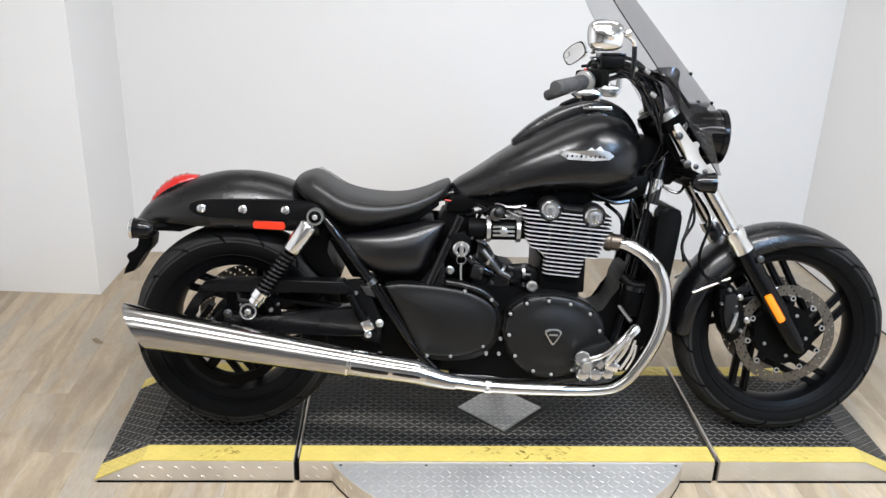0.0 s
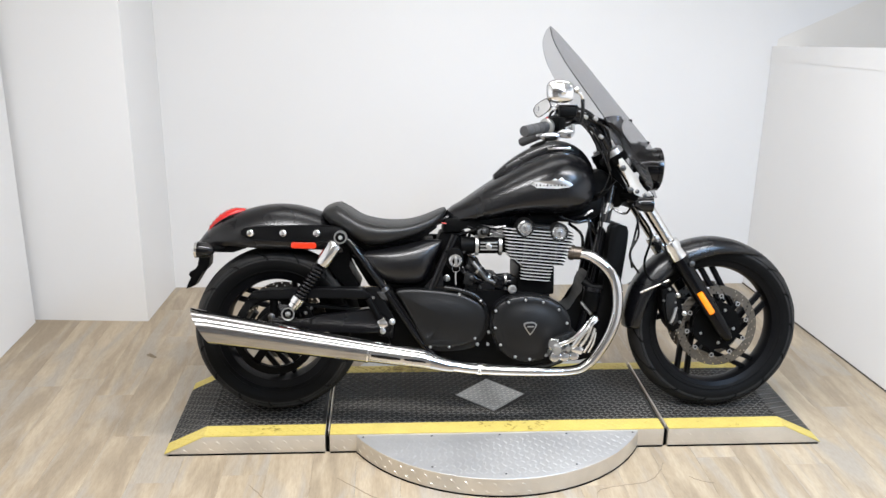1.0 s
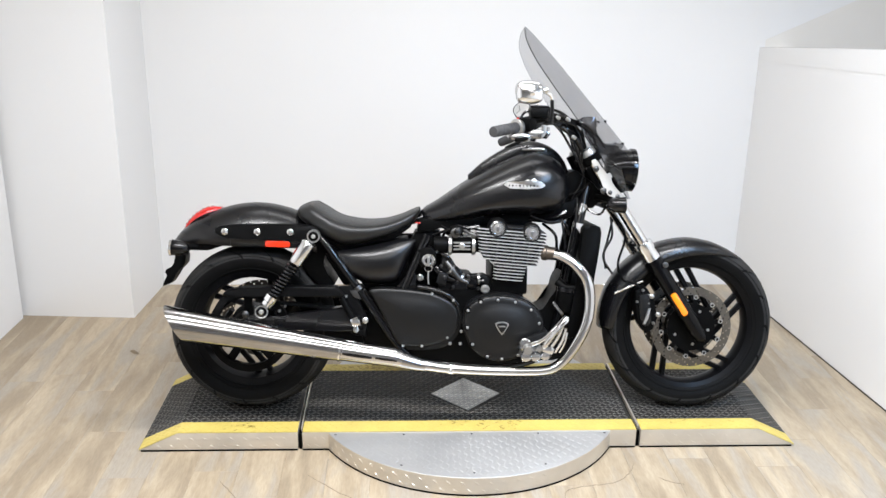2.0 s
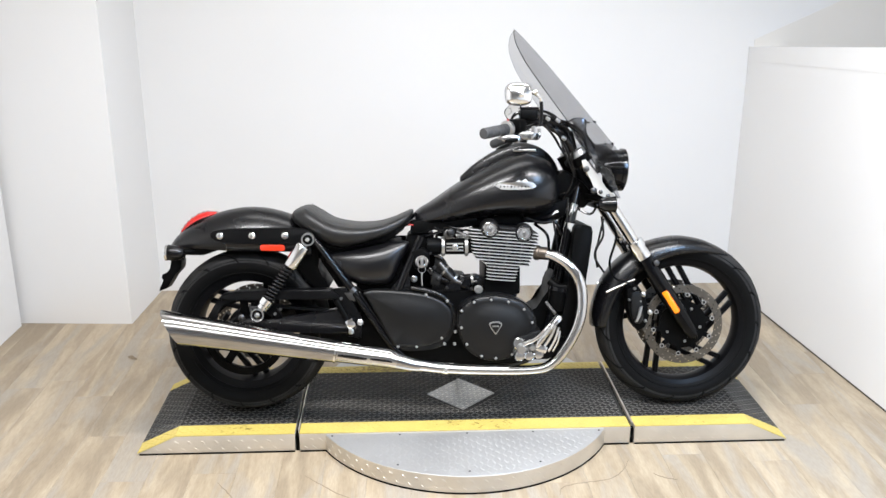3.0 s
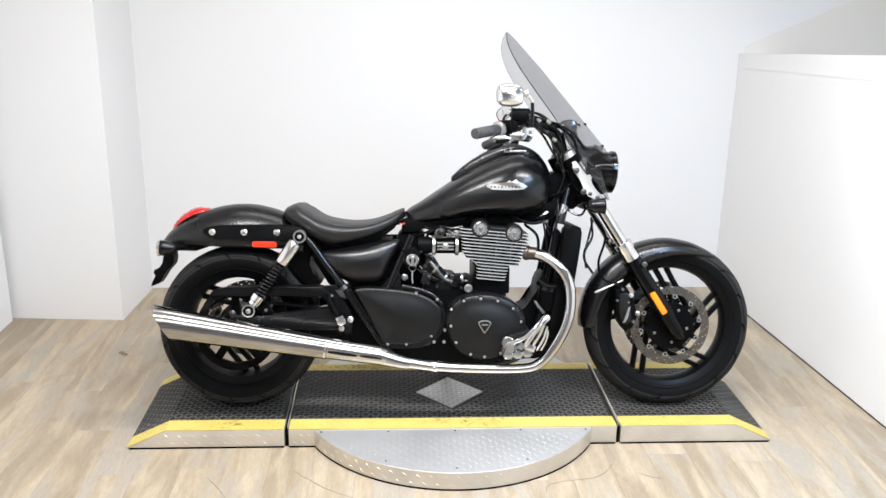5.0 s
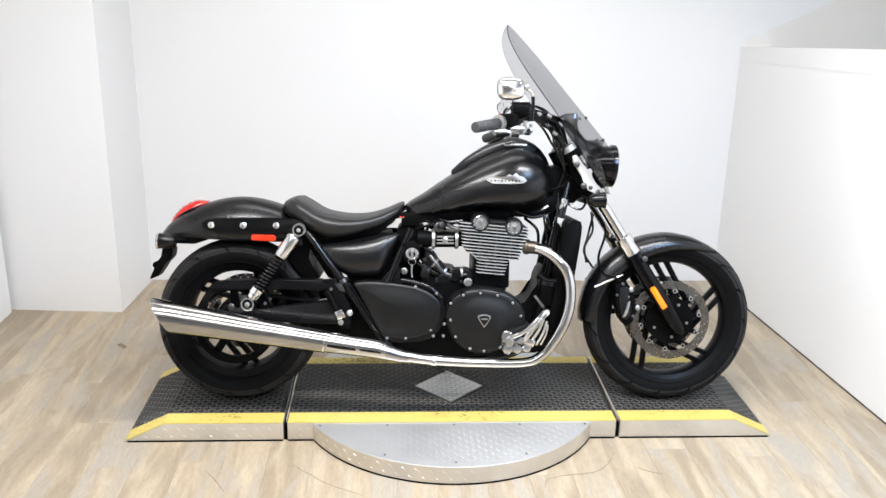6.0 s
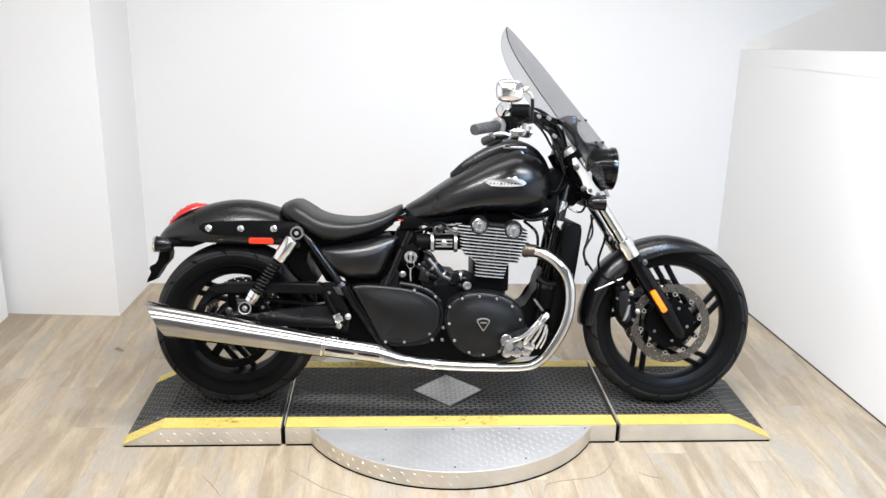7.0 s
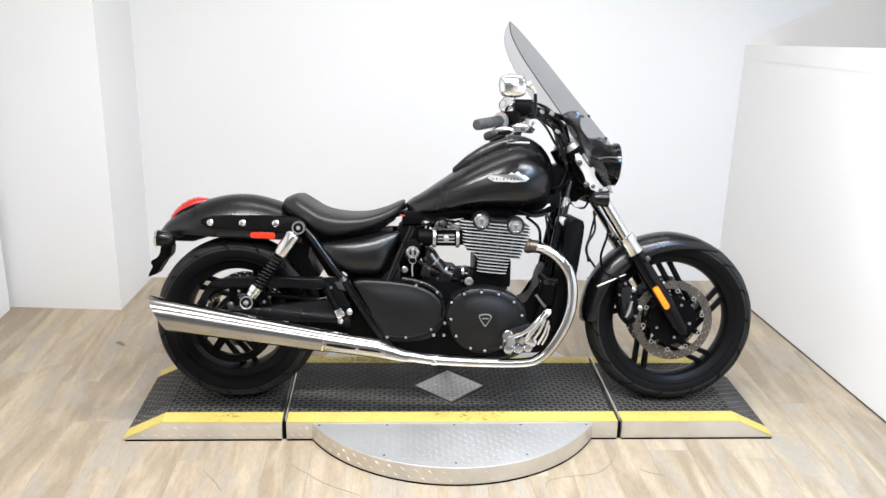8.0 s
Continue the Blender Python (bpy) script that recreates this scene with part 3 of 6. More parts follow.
def wheel(name, cx, cz, r, half, bead, opening, start, label, sweep=1.1):
    """Cast wheel with five split spokes, and its tyre."""
    w = half * 0.72
    bm = ring_of(cx, cz, [(-w, bead + 0.006), (-w - 0.004, bead - 0.001), (-w + 0.004, opening + 0.006), (-w * 0.6, opening + 0.001), (0, opening - 0.003), (w * 0.6, opening + 0.001), (w - 0.004, opening + 0.006), (w + 0.004, bead - 0.001), (w, bead + 0.006), (0, bead - 0.012)])
    rim = part(name, bm, RIM, bike, label)
    for k in range(5):
        a0 = radians(start + 72 * k)
        for side in (-1, 1):
            rings = []
            root = Vector((0.085 * math.cos(a0 - sweep), 0.085 * math.sin(a0 - sweep)))
            tip = Vector(((opening + 0.006) * math.cos(a0), (opening + 0.006) * math.sin(a0)))
            lean = math.atan2(*reversed(tip - root))
            for t in (0.0, 0.35, 0.7, 1.0):
                at = root.lerp(tip, t)
                off = side * (0.017 + 0.003 * t)
                wide, deep = 0.009 + 0.002 * abs(t - 0.5), 0.020 - 0.006 * t
                c, s = math.cos(lean), math.sin(lean)
                ring = []
                for u, v in ((-1, -0.6), (-0.6, -1), (0.6, -1), (1, -0.6), (1, 0.6), (0.6, 1), (-0.6, 1), (-1, 0.6)):
                    q = off + u * wide
                    ring.append((cx + at.x - q * s, v * deep, cz + at.y + q * c))
                rings.append(ring)
            part("spoke", loft(rings), RIM, rim)
    part("hub", turned([(-0.05, 0.03), (-0.046, 0.05), (-0.022, 0.088), (0.022, 0.088), (0.046, 0.05), (0.05, 0.03)], (cx, 0, cz), Y, 40), RIM, rim)
    tyre = part("tyre", ring_of(cx, cz, tyre_section(half, r, bead, r * 0.085)), RUBBER, rim, "worn black rubber tyre", 50)
    tyre.data.materials.append(WORN_RUBBER)
    for f in tyre.data.polygons:
        if math.hypot(f.center.x - cx, f.center.z - cz) > r - r * 0.112:
            f.material_index = 1
    for side in (-1, 1):
        for rr, wide in ((bead + 0.010, 0.0016), (bead + (r - bead) * 0.62, 0.0011)):
            y0 = side * half * (0.92 if rr < bead + 0.02 else 1.03)
            part("sidewall_ridge", tube([(cx + rr * math.cos(2 * math.pi * k / 64), y0, cz + rr * math.sin(2 * math.pi * k / 64)) for k in range(65)], wide, 6, 1), RUBBER, rim)
    # tread grooves: sunk dark sipes that sweep back from the crown to the shoulder
    for side in (-1, 1):
        g = bmesh.new()
        for k in range(15):
            a0 = 2 * math.pi * k / 15 + (0.12 if side > 0 else 0)
            path = []
            for u in (0.10, 0.3, 0.5, 0.7, 0.85, 0.97):
                a = a0 + 0.40 * u * (1 if cx > 0 else -1)
                rr = r - r * 0.085 * u**2.1 - 0.0043
                path.append((cx + rr * math.cos(a), side * half * u, cz + rr * math.sin(a), 0.0050))
            low = bead + (r - r * 0.085 - bead) * 0.72
            path += [(cx + q * math.cos(a + d), side * half * w, cz + q * math.sin(a + d), 0.0046) for q, w, d in ((r - r * 0.085 - 0.004, 0.985, 0.02 if cx > 0 else -0.02), (low, 0.995, 0.05 if cx > 0 else -0.05))]
            tube(path, seg=6, n=3, bm=g)
        part("tread_groove_pattern", g, DULL, rim, kind="stuff")
    return rim


def drilled_disc(cx, cz, y, r0, r1, thick, rows, count):
    """A flat annulus with rows of real holes."""
    bm = bmesh.new()
    for face in (y - thick / 2, y + thick / 2):
        for j in range(rows):
            ra, rb = r0 + (r1 - r0) * j / rows, r0 + (r1 - r0) * (j + 1) / rows
            for i in range(count):
                a, b = 2 * math.pi * i / count, 2 * math.pi * (i + 1) / count
                m, rm = (a + b) / 2, (ra + rb) / 2
                rim = [(a, ra), (m, ra), (b, ra), (b, rm), (b, rb), (m, rb), (a, rb), (a, rm)]
                outer = [bm.verts.new((cx + q * math.cos(t), face, cz + q * math.sin(t))) for t, q in rim]
                if (i + j * 2) % 3 == 0:
                    hole = []
                    for t, q in rim:
                        dx, dz = (t - m) * rm, q - rm
                        l = math.hypot(dx, dz)
                        t2, q2 = m + dx / l * 0.0034 / rm, rm + dz / l * 0.0034
                        hole.append(bm.verts.new((cx + q2 * math.cos(t2), face, cz + q2 * math.sin(t2))))
                    for n in range(8):
                        bm.faces.new((outer[n], outer[(n + 1) % 8], hole[(n + 1) % 8], hole[n]))
                else:
                    bm.faces.new(outer)
    for q in (r0, r1):
        bands(bm, [[(cx + q * math.cos(2 * math.pi * i / 96), yy, cz + q * math.sin(2 * math.pi * i / 96)) for i in range(96)] for yy in (y - thick / 2, y + thick / 2)], True, False)
    bmesh.ops.remove_doubles(bm, verts=bm.verts, dist=0.0001)
    return bm


front_wheel = wheel("front_wheel", FX, FZ, FR, 0.060, 0.240, 0.217, 98, "satin black cast front wheel with split spokes")
for y in (-0.064, 0.064):
    part("brake_disc", drilled_disc(FX, FZ, y, 0.121, 0.151, 0.005, 3, 84), STEEL, front_wheel, "drilled steel brake disc")
    carrier = turned([(y - 0.004, 0.05), (y - 0.004, 0.090), (y + 0.004, 0.090), (y + 0.004, 0.05)], (FX, 0, FZ), Y, 40)
    carrier_ob = part("disc_carrier", carrier, DULL, front_wheel)
    for k in range(10):
        a = 2 * math.pi * (k + 0.3) / 10
        part("carrier_arm", box(FX + 0.093 * math.cos(a), y, FZ + 0.093 * math.sin(a), 0.036, 0.006, 0.018, 0.002, pose(0, 0, 0, 0, -math.degrees(a))), DULL, carrier_ob)
    for k in range(10):
        a = 2 * math.pi * (k + 0.3) / 10
        button = part("disc_button", turned([(-0.0045, 0.0048), (-0.0045, 0.0086), (0.0045, 0.0086), (0.0045, 0.0048)], (FX + 0.113 * math.cos(a), y, FZ + 0.113 * math.sin(a)), Y, 16, caps=False), ALU, front_wheel)
        part("button_core", turned([(-0.003, 0.0049), (0.003, 0.0049)], (FX + 0.113 * math.cos(a), y, FZ + 0.113 * math.sin(a)), Y, 12), DULL, button)
    for k in range(5):
        a = radians(62 + 72 * k)
        part("disc_bolt", turned([(0, 0.0065), (0.005, 0.006), (0.007, 0.004)], (FX + 0.066 * math.cos(a), y, FZ + 0.066 * math.sin(a)), (0, y, 0), 10), ALU, front_wheel)

rear_wheel = wheel("rear_wheel", RX, RZ, RR, 0.098, 0.215, 0.184, 138, "satin black cast rear wheel with split spokes")
part("brake_disc", drilled_disc(RX, RZ, 0.12, 0.11, 0.150, 0.005, 4, 84), STEEL, rear_wheel, "drilled steel brake disc")
pulley = part("drive_pulley", ring_of(RX, RZ, [(-0.128, 0.124), (-0.128, 0.150), (-0.100, 0.150), (-0.100, 0.124)], 64), DULL, rear_wheel, "black belt drive pulley")
part("pulley_hub", turned([(-0.124, 0.02), (-0.122, 0.066), (-0.100, 0.074), (-0.08, 0.074)], (RX, 0, RZ), Y, 40), DULL, pulley)
for k in range(5):
    a = radians(20 + 72 * k)
    part("pulley_arm", box(RX + 0.100 * math.cos(a), -0.114, RZ + 0.100 * math.sin(a), 0.066, 0.014, 0.030, 0.003, pose(0, 0, 0, 0, -math.degrees(a))), DULL, pulley)
    part("pulley_bolt", turned([(0, 0.0075), (0.006, 0.007), (0.008, 0.004)], (RX + 0.052 * math.cos(a), -0.123, RZ + 0.052 * math.sin(a)), (0, -1, 0), 12), DARK_STEEL, pulley)
part("axle", turned([(-0.165, 0.010), (-0.163, 0.017), (-0.15, 0.018), (0.15, 0.018)], (RX, 0, RZ), Y, 6), DARK_STEEL, rear_wheel)


# fenders
def fender(stations, arc, steps=14):
    """An inverted trough: stations of (centre x, z, edge x, z, half width)."""
    rings = []
    for cx, cz, ex, ez, w in curve(stations, 5):
        ring = []
        for k in range(steps + 1):
            u = -1 + 2 * k / steps
            f = abs(u) ** arc
            ring.append((cx + (ex - cx) * f, w * math.sin(u * math.pi / 2), cz + (ez - cz) * f))
        rings.append(ring)
    return loft(rings, False, False)


def thick(ob, t=0.004):
    m = ob.modifiers.new("thickness", "SOLIDIFY")
    m.thickness, m.offset = t, -1
    return ob


rear_fender = thick(part("rear_fender", fender([
    (-1.112, 0.622, -1.105, 0.612, 0.055), (-1.075, 0.668, -1.062, 0.618, 0.100), (-1.010, 0.714, -0.985, 0.622, 0.118), (-0.945, 0.741, -0.920, 0.617, 0.122),
    (-0.870, 0.760, -0.850, 0.613, 0.124), (-0.800, 0.765, -0.780, 0.611, 0.124), (-0.730, 0.757, -0.710, 0.609, 0.122), (-0.650, 0.732, -0.640, 0.607, 0.118), (-0.570, 0.690, -0.575, 0.590, 0.110)], 2.0), SATIN, bike, "satin black rear mudguard", 60))
strut_line = [(-0.938, 0.672), (-0.915, 0.690), (-0.80, 0.696), (-0.66, 0.697), (-0.585, 0.690), (-0.568, 0.665), (-0.60, 0.645), (-0.72, 0.641), (-0.90, 0.647)]
for s in (-1, 1):
    strut = part("fender_strut", slab(strut_line, s * 0.112, s * 0.136, 0.004, smooth=4), BLACK, bike, "black fender strut")
    for x in (-0.903, -0.788, -0.670):
        bolt("strut_bolt", (x, s * 0.136, 0.669), strut, 0.0095, 0.012, CHROME, (0, s, 0), "chrome domed bolt")
    part("side_reflector", slab([(-0.757, 0.614), (-0.762, 0.620), (-0.761, 0.633), (-0.755, 0.638), (-0.678, 0.636), (-0.673, 0.631), (-0.671, 0.618), (-0.676, 0.612)], s * 0.120, s * 0.131, 0.004), REFLECTOR, bike, "oblong red side reflector")
tail = []
for x, z, w, h in curve([(-1.078, 0.655, 0.022, 0.008), (-1.050, 0.681, 0.042, 0.020), (-1.014, 0.706, 0.050, 0.026), (-0.975, 0.729, 0.043, 0.020), (-0.938, 0.742, 0.02, 0.006)], 5):
    tail.append([(x - 0.5 * h * math.sin(a) * 0.7, w * math.cos(a), z + h * math.sin(a) * (1 if math.sin(a) > 0 else 0.6)) for a in (2 * math.pi * k / 20 for k in range(20))])
tail_ob = part("tail_light", loft(tail), RED, bike, "red teardrop tail light", 60)
ribs = bmesh.new()
for k in range(7):
    t = 0.15 + 0.7 * k / 6
    ring = tail[int(t * (len(tail) - 1))]
    tube([Vector(v) * 1.0 + Vector((-0.001, 0, 0.001)) for v in ring[0:11]], 0.0009, 6, 1, ribs)
part("lens_ribs", ribs, RED, tail_ob)
base = [[(x, y * 1.06, z - 0.006) for x, y, z in ring] for ring in tail]
part("tail_light_base", loft(base), DULL, tail_ob)


def indicator(at, toward, s, label, dome=0.034, rim=None):
    """A bullet indicator: black shell, clear lens and stalk."""
    x, y, z = at
    shell = part("indicator", turned([(-0.040, 0.006), (-0.034, 0.016), (-0.018, 0.025), (0.006, 0.028), (0.024, 0.028)], at, toward, 24), GLOSS, bike, label)
    part("lens", turned([(0.022, 0.0265), (0.024 + 0.15 * (dome - 0.024), 0.026), (0.024 + 0.8 * (dome - 0.024), 0.020), (dome, 0.004)], at, toward, 24), LENS, shell, "clear indicator lens")
    part("bezel", turned([(0.019, 0.027), (0.019, 0.0295), (0.027, 0.0295), (0.027, 0.027)], at, toward, 24, caps=False), rim or CHROME, shell)
    return shell


for s in (-1, 1):
    ind = indicator((-1.064, s * 0.155, 0.612), (-1, 0, 0.05), s, "black bullet rear indicator")
    part("stalk", tube([(-1.05, s * 0.14, 0.612), (-1.01, s * 0.10, 0.612), (-0.97, s * 0.06, 0.618)], 0.011), DULL, ind)
    part("mount_arm", slab([(-1.05, 0.598), (-1.03, 0.622), (-0.95, 0.624), (-0.92, 0.613), (-0.97, 0.596)], s * 0.09, s * 0.105, 0.003), DULL, ind)
plate_holder = part("plate_bracket", slab([(-1.106, 0.586), (-1.080, 0.588), (-1.068, 0.566), (-1.072, 0.538), (-1.083, 0.524), (-1.098, 0.512), (-1.113, 0.484), (-1.126, 0.464), (-1.156, 0.453), (-1.152, 0.468), (-1.136, 0.494), (-1.146, 0.504), (-1.142, 0.516), (-1.122, 0.522), (-1.110, 0.540)], -0.035, 0.035, 0.002), DULL, bike, "black number plate bracket")
part("plate_arm", tube([(-1.09, 0, 0.56), (-1.07, 0, 0.60), (-1.02, 0, 0.63)], 0.018), DULL, plate_holder)
part("plate_lamp", box(-1.105, 0, 0.585, 0.04, 0.06, 0.03, 0.008), GLOSS, plate_holder)

stations = []
for deg, w, drop, r in ((182, 0.070, 0.045, 0.340), (172, 0.076, 0.058, 0.342), (155, 0.080, 0.070, 0.343), (135, 0.081, 0.076, 0.341), (115, 0.081, 0.072, 0.335), (95, 0.080, 0.062, 0.331), (78, 0.076, 0.046, 0.326), (66, 0.066, 0.028, 0.322), (57, 0.046, 0.012, 0.321), (55, 0.030, 0.005, 0.319)):
    a = radians(deg)
    stations.append((FX + r * math.cos(a), FZ + r * math.sin(a), FX + (r - drop) * math.cos(a), FZ + (r - drop) * math.sin(a), w))
front_fender = thick(part("front_fender", fender(stations, 2.3), SATIN, bike, "satin black front mudguard", 60))

# fork
F_TOP, F_LOW = Vector((0.405, 0, 0.945)), Vector((0.838, 0, 0.282))
AXIS = (F_LOW - F_TOP).normalized()
LENGTH = (F_LOW - F_TOP).length
for s in (-1, 1):
    top = F_TOP + Vector((0, s * 0.105, 0))
    leg = part("fork_leg", turned([(LENGTH - 0.36, 0.0275), (LENGTH - 0.35, 0.030), (LENGTH - 0.08, 0.0295), (LENGTH - 0.03, 0.027), (LENGTH - 0.004, 0.022), (LENGTH + 0.014, 0.013), (LENGTH + 0.018, 0.005)], top, AXIS, 28), FORK, bike, "gloss black lower fork leg")
    part("fork_collar", turned([(LENGTH - 0.425, 0.0225), (LENGTH - 0.423, 0.032), (LENGTH - 0.395, 0.0335), (LENGTH - 0.39, 0.031), (LENGTH - 0.352, 0.0325), (LENGTH - 0.35, 0.029)], top, AXIS, 28), BRIGHT, leg, "chrome fork seal collar")
    part("fork_tube", turned([(0.0, 0.021), (LENGTH - 0.40, 0.021)], top, AXIS, 28), HEADER_CHROME, leg, "polished fork tube")
    part("fork_shroud", turned([(-0.012, 0.020), (-0.010, 0.037), (0.022, 0.037), (0.024, 0.020)], top, AXIS, 28), DULL, leg)
    part("fork_cap", turned([(-0.034, 0.012), (-0.031, 0.029), (-0.010, 0.033)], top, AXIS, 28), ALU, leg, "dull silver fork cap")
    c = F_TOP + AXIS * (LENGTH - 0.158)
    refl = box(0, 0, 0, 0.024, 0.010, 0.096, 0.009, None)
    bmesh.ops.transform(refl, matrix=Matrix.Translation((c.x - 0.008, s * 0.1345, c.z)) @ pose(0, 0, 0, 0, math.degrees(math.atan2(-AXIS.x, -AXIS.z))), verts=refl.verts)
    part("reflector", refl, AMBER, leg, "amber fork reflector")
    part("axle_end", turned([(0, 0.019), (0.012, 0.019), (0.014, 0.016), (0.014, 0.009), (0.006, 0.009)], (FX + 0.002, s * 0.112, FZ - 0.004), (0, s, 0), 24), GLOSS, leg)
    part("fender_bolt", turned([(0, 0.010), (0.008, 0.010), (0.010, 0.006)], (0.685, s * 0.135, 0.56), (0, s, 0), 16), DARK_STEEL, leg)
part("front_axle", turned([(-0.12, 0.011), (0.12, 0.011)], (FX, 0, FZ), Y, 16), DARK_STEEL, bike)
for t, h in ((0.012, 0.03), (0.19, 0.034)):
    c = F_TOP + AXIS * t
    b = box(0, 0, 0, 0.070, 0.195, h, 0.012)
    bmesh.ops.transform(b, matrix=Matrix.Translation(c - Vector((0.02, 0, 0))) @ pose(0, 0, 0, 0, math.degrees(math.atan2(-AXIS.x, -AXIS.z))), verts=b.verts)
    part("fork_clamp", b, DULL, bike, "black fork clamp")
part("steering_neck", tube([(0.365, 0, 0.955), (0.45, 0, 0.80)], 0.034, 20), DULL, bike)
for s in (-1, 1):
    part("fender_stay", tube([(0.512, s * 0.095, 0.447), (0.612, s * 0.115, 0.497)], 0.0045, 10), CHROME, bike, "chrome fender stay")

# brake caliper
cal = part("brake_caliper", slab([(0.585, 0.46), (0.625, 0.475), (0.655, 0.43), (0.672, 0.36), (0.655, 0.315), (0.628, 0.300), (0.605, 0.33), (0.588, 0.39)], -0.115, -0.045, 0.008), DULL, bike, "black front brake caliper")
part("caliper_body", slab([(0.598, 0.445), (0.630, 0.45), (0.640, 0.40), (0.645, 0.345), (0.622, 0.330), (0.603, 0.37)], -0.124, -0.112, 0.005, smooth=3), WRINKLE, cal)
part("caliper_clip", slab([(0.628, 0.395), (0.640, 0.400), (0.632, 0.36), (0.622, 0.340), (0.610, 0.338), (0.622, 0.36)], -0.134, -0.127, 0.002), ALU, cal, "bright caliper casting")
for x, z, r in ((0.612, 0.462, 0.005), (0.645, 0.440, 0.0075), (0.672, 0.372, 0.0075), (0.592, 0.42, 0.004), (0.634, 0.415, 0.004), (0.655, 0.34, 0.005)):
    bolt("caliper_bolt", (x, -0.118, z), cal, r, 0.008, ALU)
part("brake_hose", tube([(0.60, -0.12, 0.475), (0.575, -0.115, 0.49), (0.54, -0.10, 0.50), (0.52, -0.10, 0.56), (0.545, -0.09, 0.66), (0.50, -0.08, 0.74)], 0.0045, 8), DULL, bike)

# headlight
HEAD_AT = (0.544, 0, 0.899)
head = part("headlight", turned([(-0.062, 0.02), (-0.058, 0.045), (-0.040, 0.061), (-0.01, 0.072), (0.030, 0.075)], HEAD_AT, (1, 0, -0.06), 40), GLOSS, bike, "round black headlight")
part("headlight_rim", turned([(0.026, 0.074), (0.027, 0.080), (0.042, 0.080), (0.046, 0.074), (0.040, 0.068)], HEAD_AT, (1, 0, -0.06), 40, caps=False), GLOSS, head, "gloss black headlight rim")
part("headlight_lens", turned([(0.036, 0.070), (0.046, 0.06), (0.051, 0.03), (0.052, 0.002)], HEAD_AT, (1, 0, -0.06), 40), LENS, head, "clear headlight glass")
part("headlight_bracket", slab([(0.44, 0.80), (0.50, 0.83), (0.56, 0.84), (0.56, 0.82), (0.50, 0.79)], -0.02, 0.02, 0.004), DULL, head)
for s in (-1, 1):
    ind = indicator((0.496, s * 0.165, 0.778), (1, 0, 0), s, "gloss black front indicator with clear lens", 0.027, GLOSS)
    part("stalk", tube([(0.49, s * 0.15, 0.79), (0.46, s * 0.11, 0.80), (0.44, s * 0.06, 0.80)], 0.012), DULL, ind)
for s in (-1, 1):
    part("horn_block", box(0.475, s * 0.075, 0.805, 0.06, 0.05, 0.055, 0.012), GLOSS, bike)

# windscreen
def screen_x(z, y, w=None):
    """The screen's face: a straight slope along its middle, curling back towards its edges."""
    w = w or float(np.interp(z, EDGE_Z, EDGE_W))
    drop = float(np.interp(z, [0.80, 0.90, 1.00, 1.06, 1.10, 1.20, 1.285, 1.335, 1.37, 1.395, 1.412], [0.185, 0.172, 0.152, 0.139, 0.133, 0.121, 0.104, 0.080, 0.056, 0.030, 0.006]))
    return float(np.interp(z, [0.80, 0.90, 0.975, 1.036, 1.119, 1.20, 1.281, 1.347, 1.385, 1.412], [0.716, 0.629, 0.560, 0.508, 0.437, 0.368, 0.299, 0.238, 0.203, 0.176])) - drop * (y / w) ** 2


screen_edge = curve([(1.412, 0.012), (1.395, 0.062), (1.365, 0.105), (1.310, 0.146), (1.227, 0.177), (1.136, 0.195), (1.05, 0.202), (0.978, 0.198), (0.916, 0.190), (0.855, 0.180), (0.800, 0.168)], 4)
EDGE_Z, EDGE_W = [float(z) for z, w in screen_edge[::-1]], [float(w) for z, w in screen_edge[::-1]]
bm = bmesh.new()
cols = 24
bands(bm, [[(screen_x(z, w * (2 * k / cols - 1), w), w * (2 * k / cols - 1), z) for k in range(cols + 1)] for z, w in screen_edge if z > 0.985], False, False)
screen = part("windscreen", bm, SCREEN, bike, "smoked grey curved windscreen", 60)
for s in (-1, 1):
    for z0, z1 in ((min(z for z, w in screen_edge if z > 0.985), 0.913), (0.9128, 0.80)):
        lobe = []
        for z in np.linspace(z0, z1, 9):
            w = float(np.interp(z, EDGE_Z, EDGE_W))
            if z > 0.9129:
                u0 = math.sqrt(max(0.0, 0.087**2 - (z - 0.899) ** 2)) / w
            else:
                u0 = math.sqrt((screen_x(z, 0, w) - 0.505 - 0.3 * (0.913 - z)) / (screen_x(z, 0, w) - screen_x(z, w, w)))
            lobe.append([(screen_x(z, w * u, w), s * w * u, z) for u in np.linspace(min(0.97, u0), 1, 9)])
        part("screen_wing", loft(lobe, False, False), DARK_SCREEN, screen, "dark smoked lower screen wing", 60)
